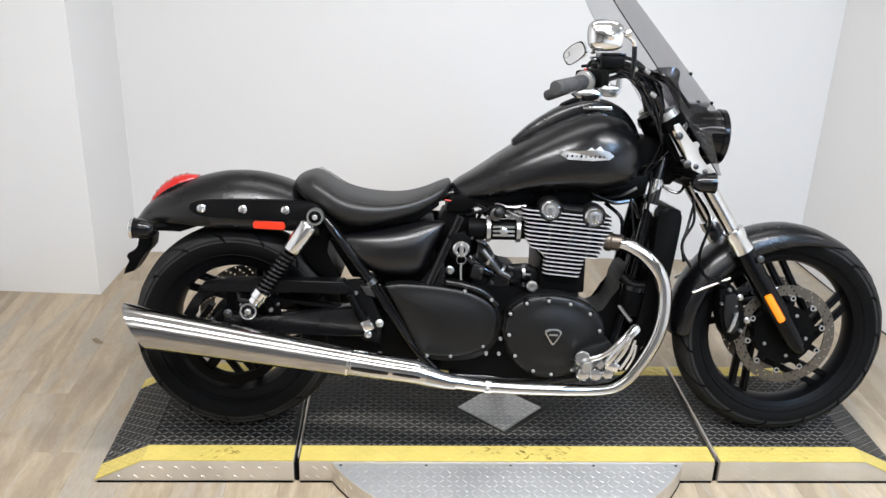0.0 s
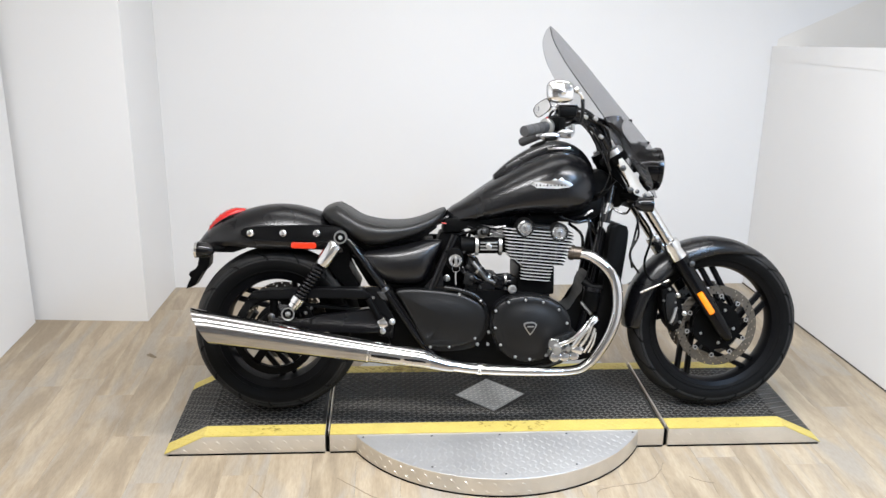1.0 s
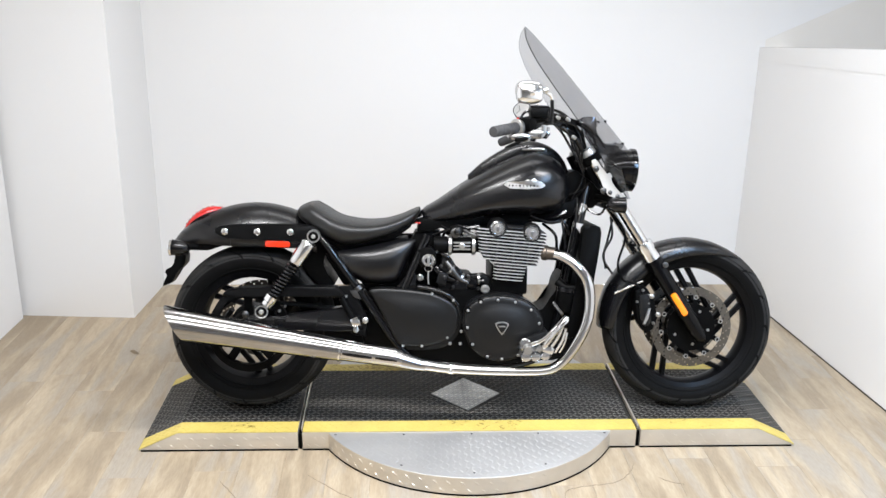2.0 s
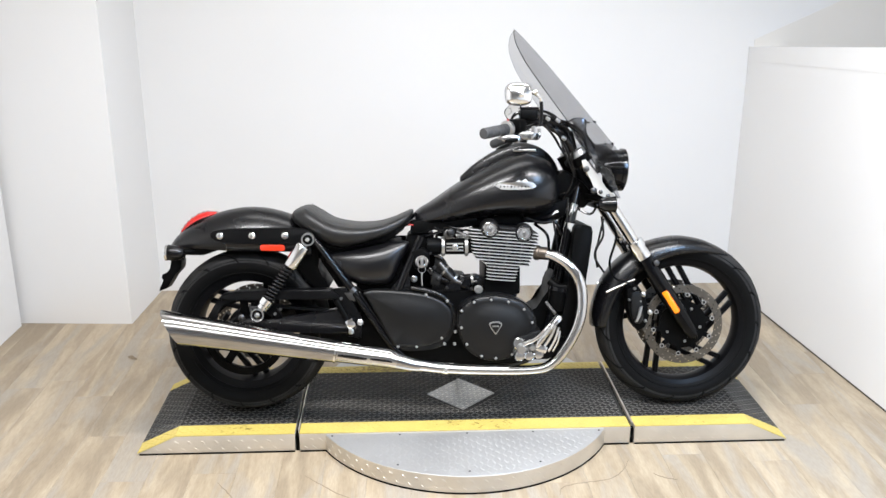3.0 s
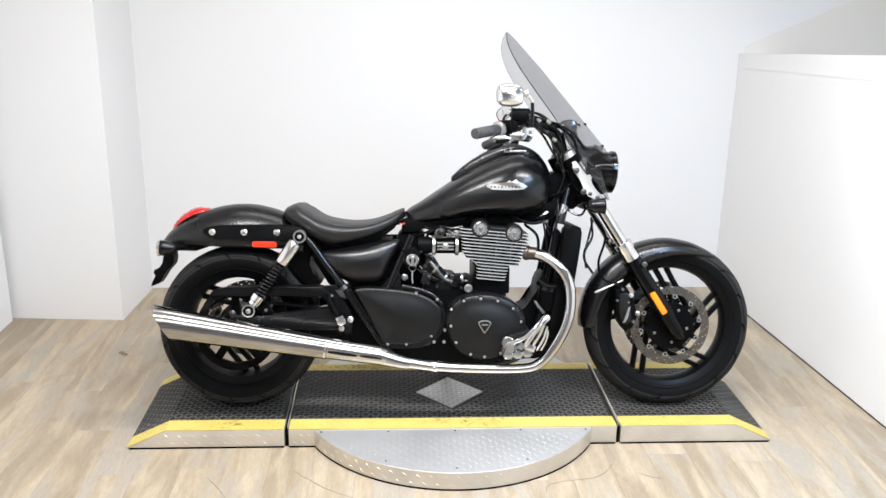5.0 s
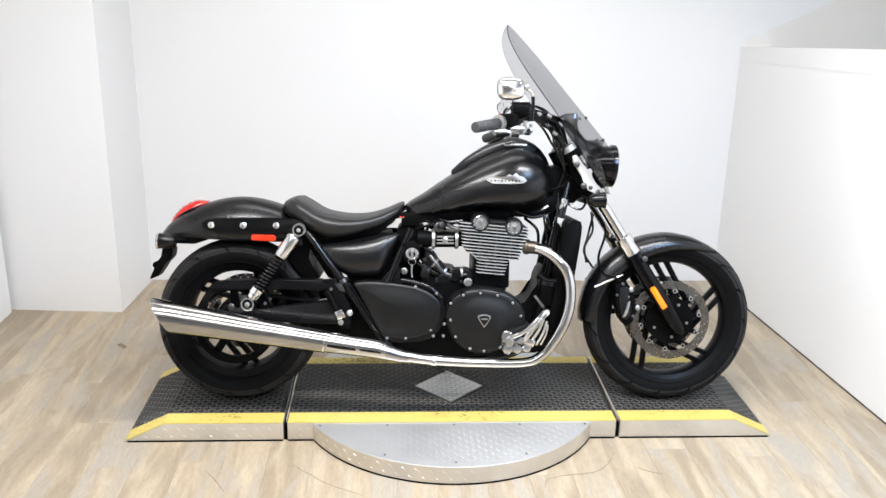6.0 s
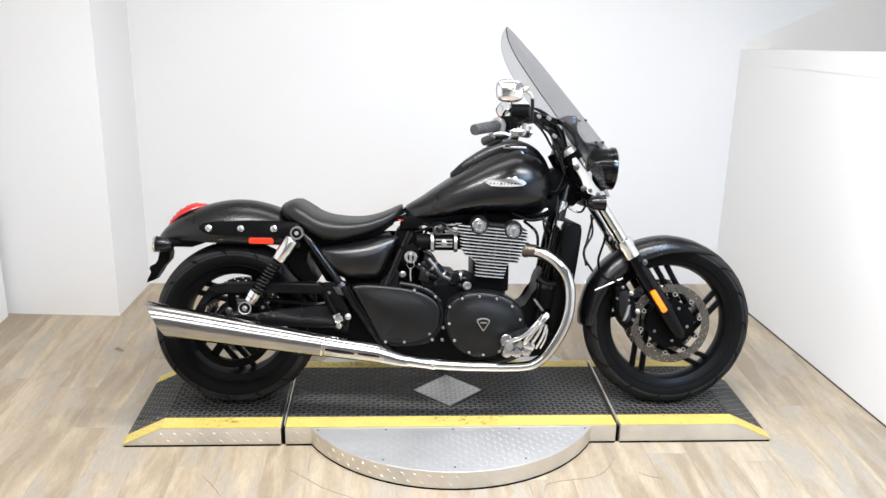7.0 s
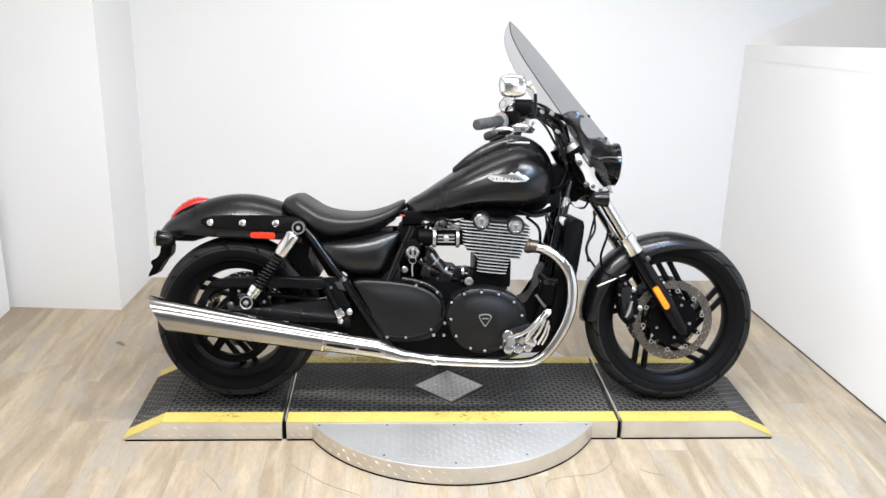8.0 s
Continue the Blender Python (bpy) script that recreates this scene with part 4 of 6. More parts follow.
for s in (-1, 1):
    part("screen_edge", tube([(screen_x(z, w), s * w, z) for z, w in screen_edge[::2]], 0.0016 if s < 0 else 0.0008, 6, 2), DULL if s < 0 else SCREEN, screen, "dark polished screen edge")
    arm = part("screen_bracket", slab([(0.400, 0.935), (0.414, 0.940), (0.426, 0.925), (0.442, 0.905), (0.456, 0.886), (0.466, 0.892), (0.478, 0.884), (0.471, 0.871), (0.476, 0.856), (0.490, 0.838), (0.506, 0.820), (0.522, 0.810), (0.519, 0.800), (0.487, 0.802), (0.463, 0.812), (0.446, 0.836), (0.434, 0.868), (0.419, 0.896), (0.404, 0.918)], s * 0.150, s * 0.156, 0.0012), PLATE, screen, "cut aluminium screen bracket")
    for x, z in ((0.417, 0.905), (0.470, 0.822), (0.497, 0.808), (0.446, 0.828)):
        bolt("bracket_bolt", (x, s * 0.156, z), arm, 0.0065 if x > 0.45 else 0.009, 0.006, DARK_STEEL, (0, s, 0))
    for z in (1.075, 0.995):
        y = 0.06
        bolt("screen_bolt", (screen_x(z, y) + 0.002, s * y, z), screen, 0.0042, 0.004, DULL, (1, 0, 0.8))
part("screen_support", slab([(0.380, 1.080), (0.403, 1.092), (0.430, 1.090), (0.438, 1.075), (0.432, 1.049), (0.441, 1.017), (0.478, 0.981), (0.500, 0.990), (0.518, 0.985), (0.530, 0.968), (0.505, 0.944), (0.450, 0.965), (0.410, 1.020)], -0.05, 0.05, 0.002), DARK_SCREEN, screen, "dark smoked screen support plate")

# handlebar and controls
bar = part("handlebar", tube([(0.115, -0.30, 1.052), (0.18, -0.235, 1.075), (0.255, -0.16, 1.085), (0.33, -0.09, 1.055), (0.365, -0.04, 1.035), (0.365, 0.04, 1.035), (0.345, 0.09, 1.055), (0.295, 0.16, 1.085), (0.255, 0.235, 1.075), (0.215, 0.30, 1.052)], 0.0125, 14), DULL, bike, "black pulled-back handlebar")
GRIP_END = Vector((0.134, 0.42, 0.994))
for s in (-1, 1):
    part("riser", tube([(0.385, s * 0.05, 0.965), (0.375, s * 0.05, 1.005), (0.365, s * 0.05, 1.04)], 0.019, 14), DULL, bar)
    dx = 0.0 if s < 0 else 0.105
    a, b = Vector((0.112 + dx, s * 0.315, 1.046 if s < 0 else 1.034)), Vector((0.030, -0.405, 1.030)) if s < 0 else GRIP_END
    d = (b - a).normalized()
    L = (b - a).length
    prof = [(0, 0.017)]
    for k in range(4):
        t0 = L * (k / 4)
        prof += [(t0 + 0.002, 0.0185), (t0 + L / 4 - 0.004, 0.0185), (t0 + L / 4 - 0.002, 0.0165)]
    grip = part("grip", turned(prof + [(L, 0.0185), (L + 0.006, 0.017), (L + 0.007, 0.006)], a, d, 24), GRIP_RUBBER, bar, "worn grey-black rubber grip")
    part("grip_flange", turned([(-0.012, 0.018), (-0.012, 0.027), (0.0, 0.028), (0.004, 0.020)], a, d, 24), ALU, bar, "bright throttle flange")
    sw = box(0, 0, 0, 0.062, 0.046, 0.05, 0.012)
    bmesh.ops.transform(sw, matrix=Matrix.Translation((0.148 + dx * 0.8, s * 0.285, 1.055)) @ pose(0, 0, 0, 0, 0, s * 40), verts=sw.verts)
    switch = part("switch_housing", sw, DULL, bar, "black switch housing")
    if s < 0:
        part("switch_button", box(0.118, -0.298, 1.076, 0.007, 0.008, 0.007, 0.002), RED_TUBE, switch, "red stop switch")
    lever = part("brake_lever" if s < 0 else "clutch_lever", tube([(0.150 + dx, s * 0.322, 1.010, 0.007), (0.124 + dx, s * 0.340, 1.006, 0.0075), (0.106 + dx, s * 0.356, 1.004, 0.006)], seg=12), DULL, bar, "black hand lever")
    part("lever_mount", slab([(0.078 + dx, 1.018), (0.096 + dx, 1.004), (0.154 + dx, 0.996), (0.162 + dx, 1.016), (0.135 + dx, 1.030), (0.105 + dx, 1.028)], s * 0.290, s * 0.330, 0.008), BRIGHT, bar, "polished lever mount")
    part("lever_clamp", slab([(0.152 + dx, 1.034), (0.170 + dx, 1.040), (0.184 + dx, 1.034), (0.206 + dx, 1.042), (0.216 + dx, 1.030), (0.200 + dx, 1.008), (0.164 + dx, 1.010)], s * 0.285, s * 0.312, 0.008), BRIGHT, bar, "polished master cylinder")
    part("clamp_screw", turned([(0, 0.006), (0.006, 0.006), (0.008, 0.004)], (0.190 + dx, s * 0.311, 1.018), (0, s, 0), 12), DARK_STEEL, bar)
    part("lever_pivot", turned([(-0.016, 0.007), (0.016, 0.007)], (0.205 + dx, s * 0.305, 1.040), (0, 0, 1), 12), ALU, bar)
    reservoir = part("fluid_reservoir", box(0.195 + dx * 0.7, s * 0.24, 1.098, 0.062, 0.055, 0.034, 0.009), DULL, bar, "black fluid reservoir")
    part("reservoir_lid", box(0.195 + dx * 0.7, s * 0.24, 1.118, 0.065, 0.058, 0.007, 0.003), GLOSS, reservoir)

for s, mx, mz, turn, dx in ((-1, 0.143, 1.156, 16, 0.006), (1, 0.222, 1.133, 132, 0.075)):
    stem = part("mirror_stem", tube([(0.212 + dx, s * 0.375, 1.06), (0.214 + dx, s * 0.385, 1.10), (0.212 + dx, s * 0.39, 1.135)], 0.0065, 10), GLOSS, bike, "black mirror stem")
    part("mirror_arm", tube([(0.212 + dx, s * 0.39, 1.135), (0.205 + dx, s * 0.398, 1.150), (mx + 0.045, s * 0.41, mz + 0.006)], 0.006, 10), CHROME, stem, "chrome mirror arm")
    part("mirror_knuckle", turned([(-0.010, 0.003), (-0.006, 0.009), (0.006, 0.009), (0.010, 0.003)], (mx + 0.052, s * 0.41, mz + 0.008), (1, 0, 0.3), 14), CHROME, stem)
    outline = [(0.046, 0.0), (0.044, 0.022), (0.030, 0.034), (0, 0.038), (-0.030, 0.034), (-0.044, 0.022), (-0.046, 0.0), (-0.042, -0.022), (-0.028, -0.032), (0, -0.035), (0.028, -0.032), (0.042, -0.022)]
    M = Matrix.Translation((mx, s * 0.42, mz)) @ pose(0, 0, 0, 0, 0, turn) @ pose(0, 0, 0, 0, 0 if s < 0 else 30) @ Matrix.Diagonal((1, 1, 1, 1) if s < 0 else (1.0, 1, 0.78, 1))
    shell = pillow(outline, 0.010, -0.020, 0.75, 0.006, 7, 4)
    bmesh.ops.transform(shell, matrix=M, verts=shell.verts)
    part("mirror_shell", shell, CHROME, stem, "chrome mirror shell", 60)
    face = slab([(x * 0.93, z * 0.93) for x, z in outline], 0.009, 0.0125, 0.001, smooth=4)
    bmesh.ops.transform(face, matrix=M, verts=face.verts)
    part("mirror_glass", face, MIRROR, stem)
    seal = bmesh.new()
    rim_line = curve([*outline, outline[0]], 4)
    tube([(x * 0.97, 0.0115, z * 0.97) for x, z in rim_line], 0.0022, 6, 1, seal)
    bmesh.ops.transform(seal, matrix=M, verts=seal.verts)
    part("mirror_seal", seal, DULL, stem, "black mirror edge seal")


# tank and seat
def bodied(stations, power_top=0.8, power_low=0.9, seg=40, n=6):
    """A soft body along x: stations of (x, top z, bottom z, half width, height of the widest line 0..1)."""
    rings = []
    for x, zt, zb, w, h in curve(stations, n):
        zm = zb + (zt - zb) * h
        ring = []
        for k in range(seg):
            a = 2 * math.pi * k / seg
            c, s = math.cos(a), math.sin(a)
            p = power_top if s > 0 else power_low
            ring.append((x, w * math.copysign(abs(c) ** p, c), zm + ((zt - zm) if s > 0 else (zm - zb)) * math.copysign(abs(s) ** p, s)))
        rings.append(ring)
    return loft(rings)


tank = part("fuel_tank", bodied([
    (-0.215, 0.722, 0.692, 0.030, 0.4), (-0.19, 0.752, 0.690, 0.062, 0.4), (-0.14, 0.783, 0.694, 0.092, 0.4), (-0.057, 0.840, 0.708, 0.125, 0.38), (0.026, 0.892, 0.722, 0.150, 0.38), (0.109, 0.936, 0.728, 0.167, 0.38),
    (0.19, 0.966, 0.726, 0.174, 0.40), (0.245, 0.962, 0.730, 0.170, 0.42), (0.29, 0.940, 0.742, 0.155, 0.44), (0.318, 0.910, 0.762, 0.128, 0.45), (0.336, 0.875, 0.795, 0.085, 0.45), (0.341, 0.85, 0.815, 0.040, 0.45)], 0.85, 0.78, 48), SATIN, bike, "satin black teardrop fuel tank", 60)
strip = []
for x, z, w, h in curve([(-0.030, 0.866, 0.018, 0.010), (0.026, 0.900, 0.032, 0.026), (0.11, 0.942, 0.044, 0.036), (0.19, 0.968, 0.050, 0.034), (0.245, 0.964, 0.050, 0.030), (0.29, 0.942, 0.044, 0.028), (0.322, 0.912, 0.036, 0.022), (0.342, 0.880, 0.026, 0.014)], 5):
    strip.append([(x, w * math.copysign(abs(math.cos(a)) ** 0.5, math.cos(a)), z - 0.006 + (h + 0.004) * math.copysign(abs(math.sin(a)) ** 0.6, math.sin(a))) for a in (2 * math.pi * k / 20 for k in range(20))])
console = part("tank_console", loft(strip), SATIN, tank, "black tank-top console")
part("console_trim", box(0.205, -0.054, 0.972, 0.085, 0.014, 0.010, 0.003), CHROME, console, "bright console nameplate")
part("filler_cap", turned([(0, 0.034), (0.012, 0.034), (0.016, 0.030), (0.018, 0.01)], (0.14, 0, 0.976), (-0.45, 0, 1), 32), DULL, console)
for s in (-1, 1):
    def on_tank(x, z, lift=0.0):
        # widest line of the tank near the badge
        w = 0.150 + 0.024 * math.exp(-((x - 0.185) / 0.11) ** 2)
        drop = max(0, z - 0.825) / 0.14
        return (x, s * (w * math.sqrt(max(0.05, 1 - drop**2.3)) + lift), z)
    line = [(0.088, 0.846), (0.100, 0.857), (0.135, 0.858), (0.160, 0.860), (0.172, 0.868), (0.182, 0.862), (0.196, 0.872), (0.205, 0.862), (0.222, 0.858), (0.236, 0.846), (0.222, 0.836), (0.172, 0.832), (0.110, 0.834)]
    bm = bmesh.new()
    lo, hi = [bm.verts.new(on_tank(x, z, -0.010)) for x, z in line], [bm.verts.new(on_tank(x, z, 0.006)) for x, z in line]
    bm.faces.new(hi)
    for i in range(len(line)):
        bm.faces.new((lo[i], lo[(i + 1) % len(line)], hi[(i + 1) % len(line)], hi[i]))
    badge = part("tank_badge", bm, ALU, tank, "chrome wing-shaped tank badge", 0)
    marks = bmesh.new()
    for k in range(9):
        x = 0.107 + 0.0125 * k
        c = Vector(on_tank(x, 0.846, 0.0063))
        box(c.x, c.y, c.z - 0.002, 0.0035 + 0.002 * (k % 2), 0.0012, 0.008 - 0.002 * (k % 3), 0, pose(0, 0, 0, s * 18, 24), marks)
    part("badge_bars", marks, DULL, badge, "dark raised bars on the badge", 0)

seat = part("seat", bodied([
    (-0.655, 0.742, 0.725, 0.05, 0.5), (-0.640, 0.758, 0.706, 0.105, 0.5), (-0.600, 0.770, 0.672, 0.138, 0.55), (-0.565, 0.754, 0.648, 0.150, 0.6), (-0.520, 0.727, 0.622, 0.158, 0.62), (-0.475, 0.712, 0.612, 0.160, 0.62), (-0.410, 0.703, 0.622, 0.156, 0.62),
    (-0.340, 0.706, 0.642, 0.142, 0.62), (-0.280, 0.723, 0.664, 0.122, 0.6), (-0.235, 0.743, 0.695, 0.100, 0.55), (-0.212, 0.752, 0.726, 0.070, 0.5), (-0.205, 0.748, 0.738, 0.035, 0.5)], 0.72, 0.78, 48), LEATHER, bike, "black vinyl dished solo seat", 60)
for s in (-1, 1):
    part("seat_seam", tube([(-0.600, s * 0.127, 0.7655), (-0.560, s * 0.140, 0.742), (-0.520, s * 0.148, 0.7165), (-0.475, s * 0.150, 0.7015), (-0.410, s * 0.146, 0.6935), (-0.340, s * 0.132, 0.6970), (-0.28, s * 0.113, 0.7145), (-0.235, s * 0.091, 0.7360)], 0.0012, 6), LEATHER, seat, "stitched seat seam")
part("seat_pan", slab([(-0.60, 0.665), (-0.50, 0.600), (-0.30, 0.640), (-0.235, 0.69), (-0.30, 0.69), (-0.60, 0.69)], -0.10, 0.10, 0.01), DULL, seat)

# frame
frame_ob = part("frame", tube([(-0.60, -0.118, 0.680), (-0.545, -0.130, 0.626), (-0.484, -0.134, 0.543), (-0.424, -0.137, 0.461), (-0.360, -0.140, 0.368), (-0.296, -0.14, 0.275), (-0.235, -0.135, 0.205)], 0.0145, 14), GLOSS, bike, "gloss black tubular frame")
part("tube_collar", turned([(0, 0.014), (0, 0.0185), (0.016, 0.0185), (0.016, 0.014)], (-0.424, -0.137, 0.461), (-0.6, 0.02, 0.8), 20), DARK_STEEL, frame_ob)
part("drain_tube", tube([(-0.405, -0.142, 0.462), (-0.345, -0.146, 0.372), (-0.285, -0.146, 0.282)], 0.0055, 10), GLOSS, frame_ob)
part("frame_tube", tube([(-0.60, 0.118, 0.680), (-0.545, 0.130, 0.626), (-0.484, 0.134, 0.543), (-0.424, 0.137, 0.461), (-0.360, 0.140, 0.368), (-0.296, 0.14, 0.275), (-0.235, 0.135, 0.205)], 0.0145, 12), GLOSS, frame_ob)
for s in (-1, 1):
    part("frame_tube", tube([(-0.178, s * 0.125, 0.662), (-0.205, s * 0.13, 0.600), (-0.232, s * 0.135, 0.540), (-0.262, s * 0.135, 0.465)], 0.0150, 14), GLOSS, frame_ob)
    part("frame_gusset", slab([(-0.235, 0.54), (-0.222, 0.53), (-0.215, 0.462), (-0.30, 0.462)], s * 0.118, s * 0.142, 0.004), GLOSS, frame_ob)
    part("frame_tube", tube([(0.405, s * 0.055, 0.835), (0.370, s * 0.085, 0.690), (0.338, s * 0.09, 0.530), (0.302, s * 0.09, 0.345), (0.25, s * 0.09, 0.22), (0.10, s * 0.10, 0.175), (-0.20, s * 0.12, 0.185)], 0.018, 14), GLOSS, frame_ob)
    part("frame_tube", tube([(0.38, s * 0.04, 0.86), (0.25, s * 0.05, 0.79), (0.0, s * 0.05, 0.755), (-0.20, s * 0.04, 0.715), (-0.45, s * 0.07, 0.665), (-0.62, s * 0.095, 0.665)], 0.016, 12), GLOSS, frame_ob)
part("neck_cover", slab([(0.325, 0.88), (0.36, 0.90), (0.43, 0.85), (0.47, 0.80), (0.43, 0.755), (0.36, 0.765), (0.335, 0.80)], -0.06, 0.06, 0.012), DULL, frame_ob)
part("label_band", turned([(0.0, 0.0188), (0.075, 0.0188)], (0.374, -0.0845, 0.705), (-0.033, -0.003, -0.16), 16), PLATE, frame_ob, "silver information label")
part("red_hose", tube([(-0.224, -0.085, 0.702), (-0.205, -0.087, 0.700)], 0.0022, 8), RED_TUBE, frame_ob, "red breather tube")

# body panels
for s in (-1, 1):
    rings = []
    for x, zt, zb, d in curve([(-0.552, 0.590, 0.583, 0.004), (-0.52, 0.598, 0.556, 0.020), (-0.47, 0.608, 0.514, 0.040), (-0.42, 0.616, 0.487, 0.052), (-0.37, 0.624, 0.477, 0.058), (-0.32, 0.634, 0.478, 0.058), (-0.285, 0.641, 0.490, 0.050), (-0.255, 0.643, 0.553, 0.034), (-0.235, 0.643, 0.595, 0.022), (-0.222, 0.641, 0.622, 0.008)], 4):
        ring = []
        for v in np.linspace(-1, 1, 17):
            ring.append((x, s * (0.102 + d * (1 - abs(v) ** 2.2) ** 0.55 + 0.004 * v), (zt + zb) / 2 + (zt - zb) / 2 * v))
        rings.append([*ring, (x, s * 0.09, zt), (x, s * 0.09, zb)])
    part("side_panel", loft(rings), SATIN, bike, "satin black side panel under the seat", 50)
low = pillow([(-0.388, 0.464), (-0.345, 0.471), (-0.25, 0.466), (-0.16, 0.452), (-0.095, 0.422), (-0.066, 0.380), (-0.072, 0.325), (-0.105, 0.285), (-0.18, 0.262), (-0.265, 0.265), (-0.288, 0.278), (-0.33, 0.360)], -0.115, -0.166, 0.15, 0.012, steps=8, smooth=6)
trans = part("transmission_cover", low, WRINKLE, bike, "satin black sprocket cover", 50)
part("transmission_rim", slab([(-0.21, 0.478), (-0.15, 0.466), (-0.09, 0.440), (-0.055, 0.390), (-0.058, 0.320), (-0.09, 0.270), (-0.14, 0.245), (-0.28, 0.245), (-0.22, 0.30)], -0.140, -0.10, 0.008, smooth=4), WRINKLE, trans)
part("cover_lip", tube([(-0.215, -0.150, 0.476), (-0.16, -0.150, 0.466), (-0.105, -0.150, 0.446), (-0.068, -0.150, 0.410)], 0.009, 10), SATIN, trans)
for x, z in ((-0.085, 0.429), (-0.162, 0.452), (-0.105, 0.293), (-0.197, 0.262), (-0.095, 0.270), (-0.058, 0.270), (-0.265, 0.262), (-0.055, 0.315)):
    bolt("cover_bolt", (x, -0.160, z), trans, 0.0048, 0.010, BOLT)

# engine
engine = part("engine", slab([(-0.30, 0.44), (-0.12, 0.46), (0.04, 0.46), (0.172, 0.452), (0.182, 0.400), (0.215, 0.36), (0.235, 0.24), (0.17, 0.185), (-0.05, 0.18), (-0.28, 0.21)], -0.125, 0.125, 0.02), DULL, bike, "black parallel-twin engine block")
cx, cz = 0.092, 0.335
clutch_line = [(-0.048, 0.340), (-0.036, 0.402), (0.005, 0.437), (0.07, 0.451), (0.135, 0.444), (0.192, 0.420), (0.228, 0.380), (0.236, 0.330), (0.215, 0.275), (0.165, 0.232), (0.09, 0.212), (0.025, 0.226), (-0.022, 0.268)]
part("clutch_flange", slab([(cx + (x - cx) * 1.035, cz + (z - cz) * 1.035) for x, z in clutch_line], -0.165, -0.115, 0.005, smooth=5), WRINKLE, engine)
clutch = part("clutch_cover", pillow([(cx + (x - cx) * 0.995, cz + (z - cz) * 0.995) for x, z in clutch_line], -0.16, -0.196, 0.22, 0.016, steps=9, smooth=6), WRINKLE, engine, "black domed clutch cover", 50)
for k, (x, z) in enumerate(((-0.037, 0.400), (0.009, 0.432), (0.072, 0.440), (0.136, 0.432), (0.194, 0.404), (0.225, 0.354), (-0.038, 0.337), (-0.018, 0.274), (0.037, 0.229), (0.090, 0.220), (0.150, 0.234), (0.205, 0.276))):
    q = (cx + (x - cx) * 0.975, -0.180, cz + (z - cz) * 0.975)
    part("bolt_boss", turned([(-0.010, 0.0112), (0.012, 0.0108), (0.014, 0.0092)], q, (0, -1, 0), 18), DULL, clutch)
    bolt("clutch_bolt", (q[0], -0.194, q[2]), clutch, 0.0048, 0.007, BOLT)
tri = [(0.058, 0.364), (0.072, 0.369), (0.086, 0.370), (0.100, 0.369), (0.112, 0.362), (0.112, 0.354), (0.100, 0.334), (0.088, 0.316), (0.082, 0.316), (0.070, 0.334), (0.058, 0.354)]
tri = [(0.087 + (x - 0.085) * 0.86, 0.341 + (z - 0.345) * 0.86) for x, z in tri]
badge = part("engine_badge", slab(tri, -0.2165, -0.208, 0.0012), ALU, clutch, "silver triangular engine badge")
bx, bz = 0.087, 0.3445
part("badge_centre", slab([(bx + (x - bx) * 0.78, bz + (z - bz) * 0.78) for x, z in tri], -0.2185, -0.214, 0.0005), WRINKLE, badge)
part("badge_bar", box(bx, -0.219, 0.3465, 0.024, 0.002, 0.005, 0.0008), ALU, badge)
part("head_nut", turned([(0, 0.016), (0.010, 0.016), (0.014, 0.012), (0.014, 0.006), (0.008, 0.006)], (0.030, -0.14, 0.468), (0, -1, 0), 20), ALU, engine, "silver engine mount bolt")
CYL_Y = 0.150
barrel = part("cylinder_barrel", slab([(0.052, 0.445), (0.185, 0.445), (0.185, 0.55), (0.052, 0.55)], -0.125, 0.125, 0.01), DULL, engine, "black cylinder barrel")
HEAD = Matrix.Translation((0.12, 0, 0.56)) @ pose(0, 0, 0, 0, 4.8)


def leaned(bm):
    """Sets a piece of the cylinder head on its forward lean."""
    bmesh.ops.transform(bm, matrix=HEAD, verts=bm.verts)
    return bm


head_core = part("cylinder_head", leaned(slab([(-0.070, -0.004), (0.082, -0.004), (0.112, 0.100), (0.09, 0.130), (-0.06, 0.135), (-0.100, 0.100)], -0.130, 0.130, 0.01)), DULL, engine, "black finned cylinder head")


def fin_plate(x0, x1, z, half, t=0.0038):
    bm = bmesh.new()
    r = 0.018
    line = []
    for px, py, q in ((x1 - r, half - r, 0), (x0 + r, half - r, 90), (x0 + r, -half + r, 180), (x1 - r, -half + r, 270)):
        for k in range(5):
            a = radians(q + 22.5 * k)
            line.append((px + r * math.cos(a), py + r * math.sin(a)))
    lo, hi = [bm.verts.new((x, y, z - t / 2)) for x, y in line], [bm.verts.new((x, y, z + t / 2)) for x, y in line]
    bm.faces.new(lo[::-1])
    bm.faces.new(hi)
    for i in range(len(line)):
        bm.faces.new((lo[i], lo[(i + 1) % len(line)], hi[(i + 1) % len(line)], hi[i]))
    return bm


def cooling_fin(bm, parent):
    """A fin with bright machined edges and black faces."""
    ob = part("cooling_fin", bm, FIN, parent)
    ob.data.materials.append(DULL)
    for f in ob.data.polygons:
        f.material_index = 1 if abs(f.normal.z) > 0.9 else 0


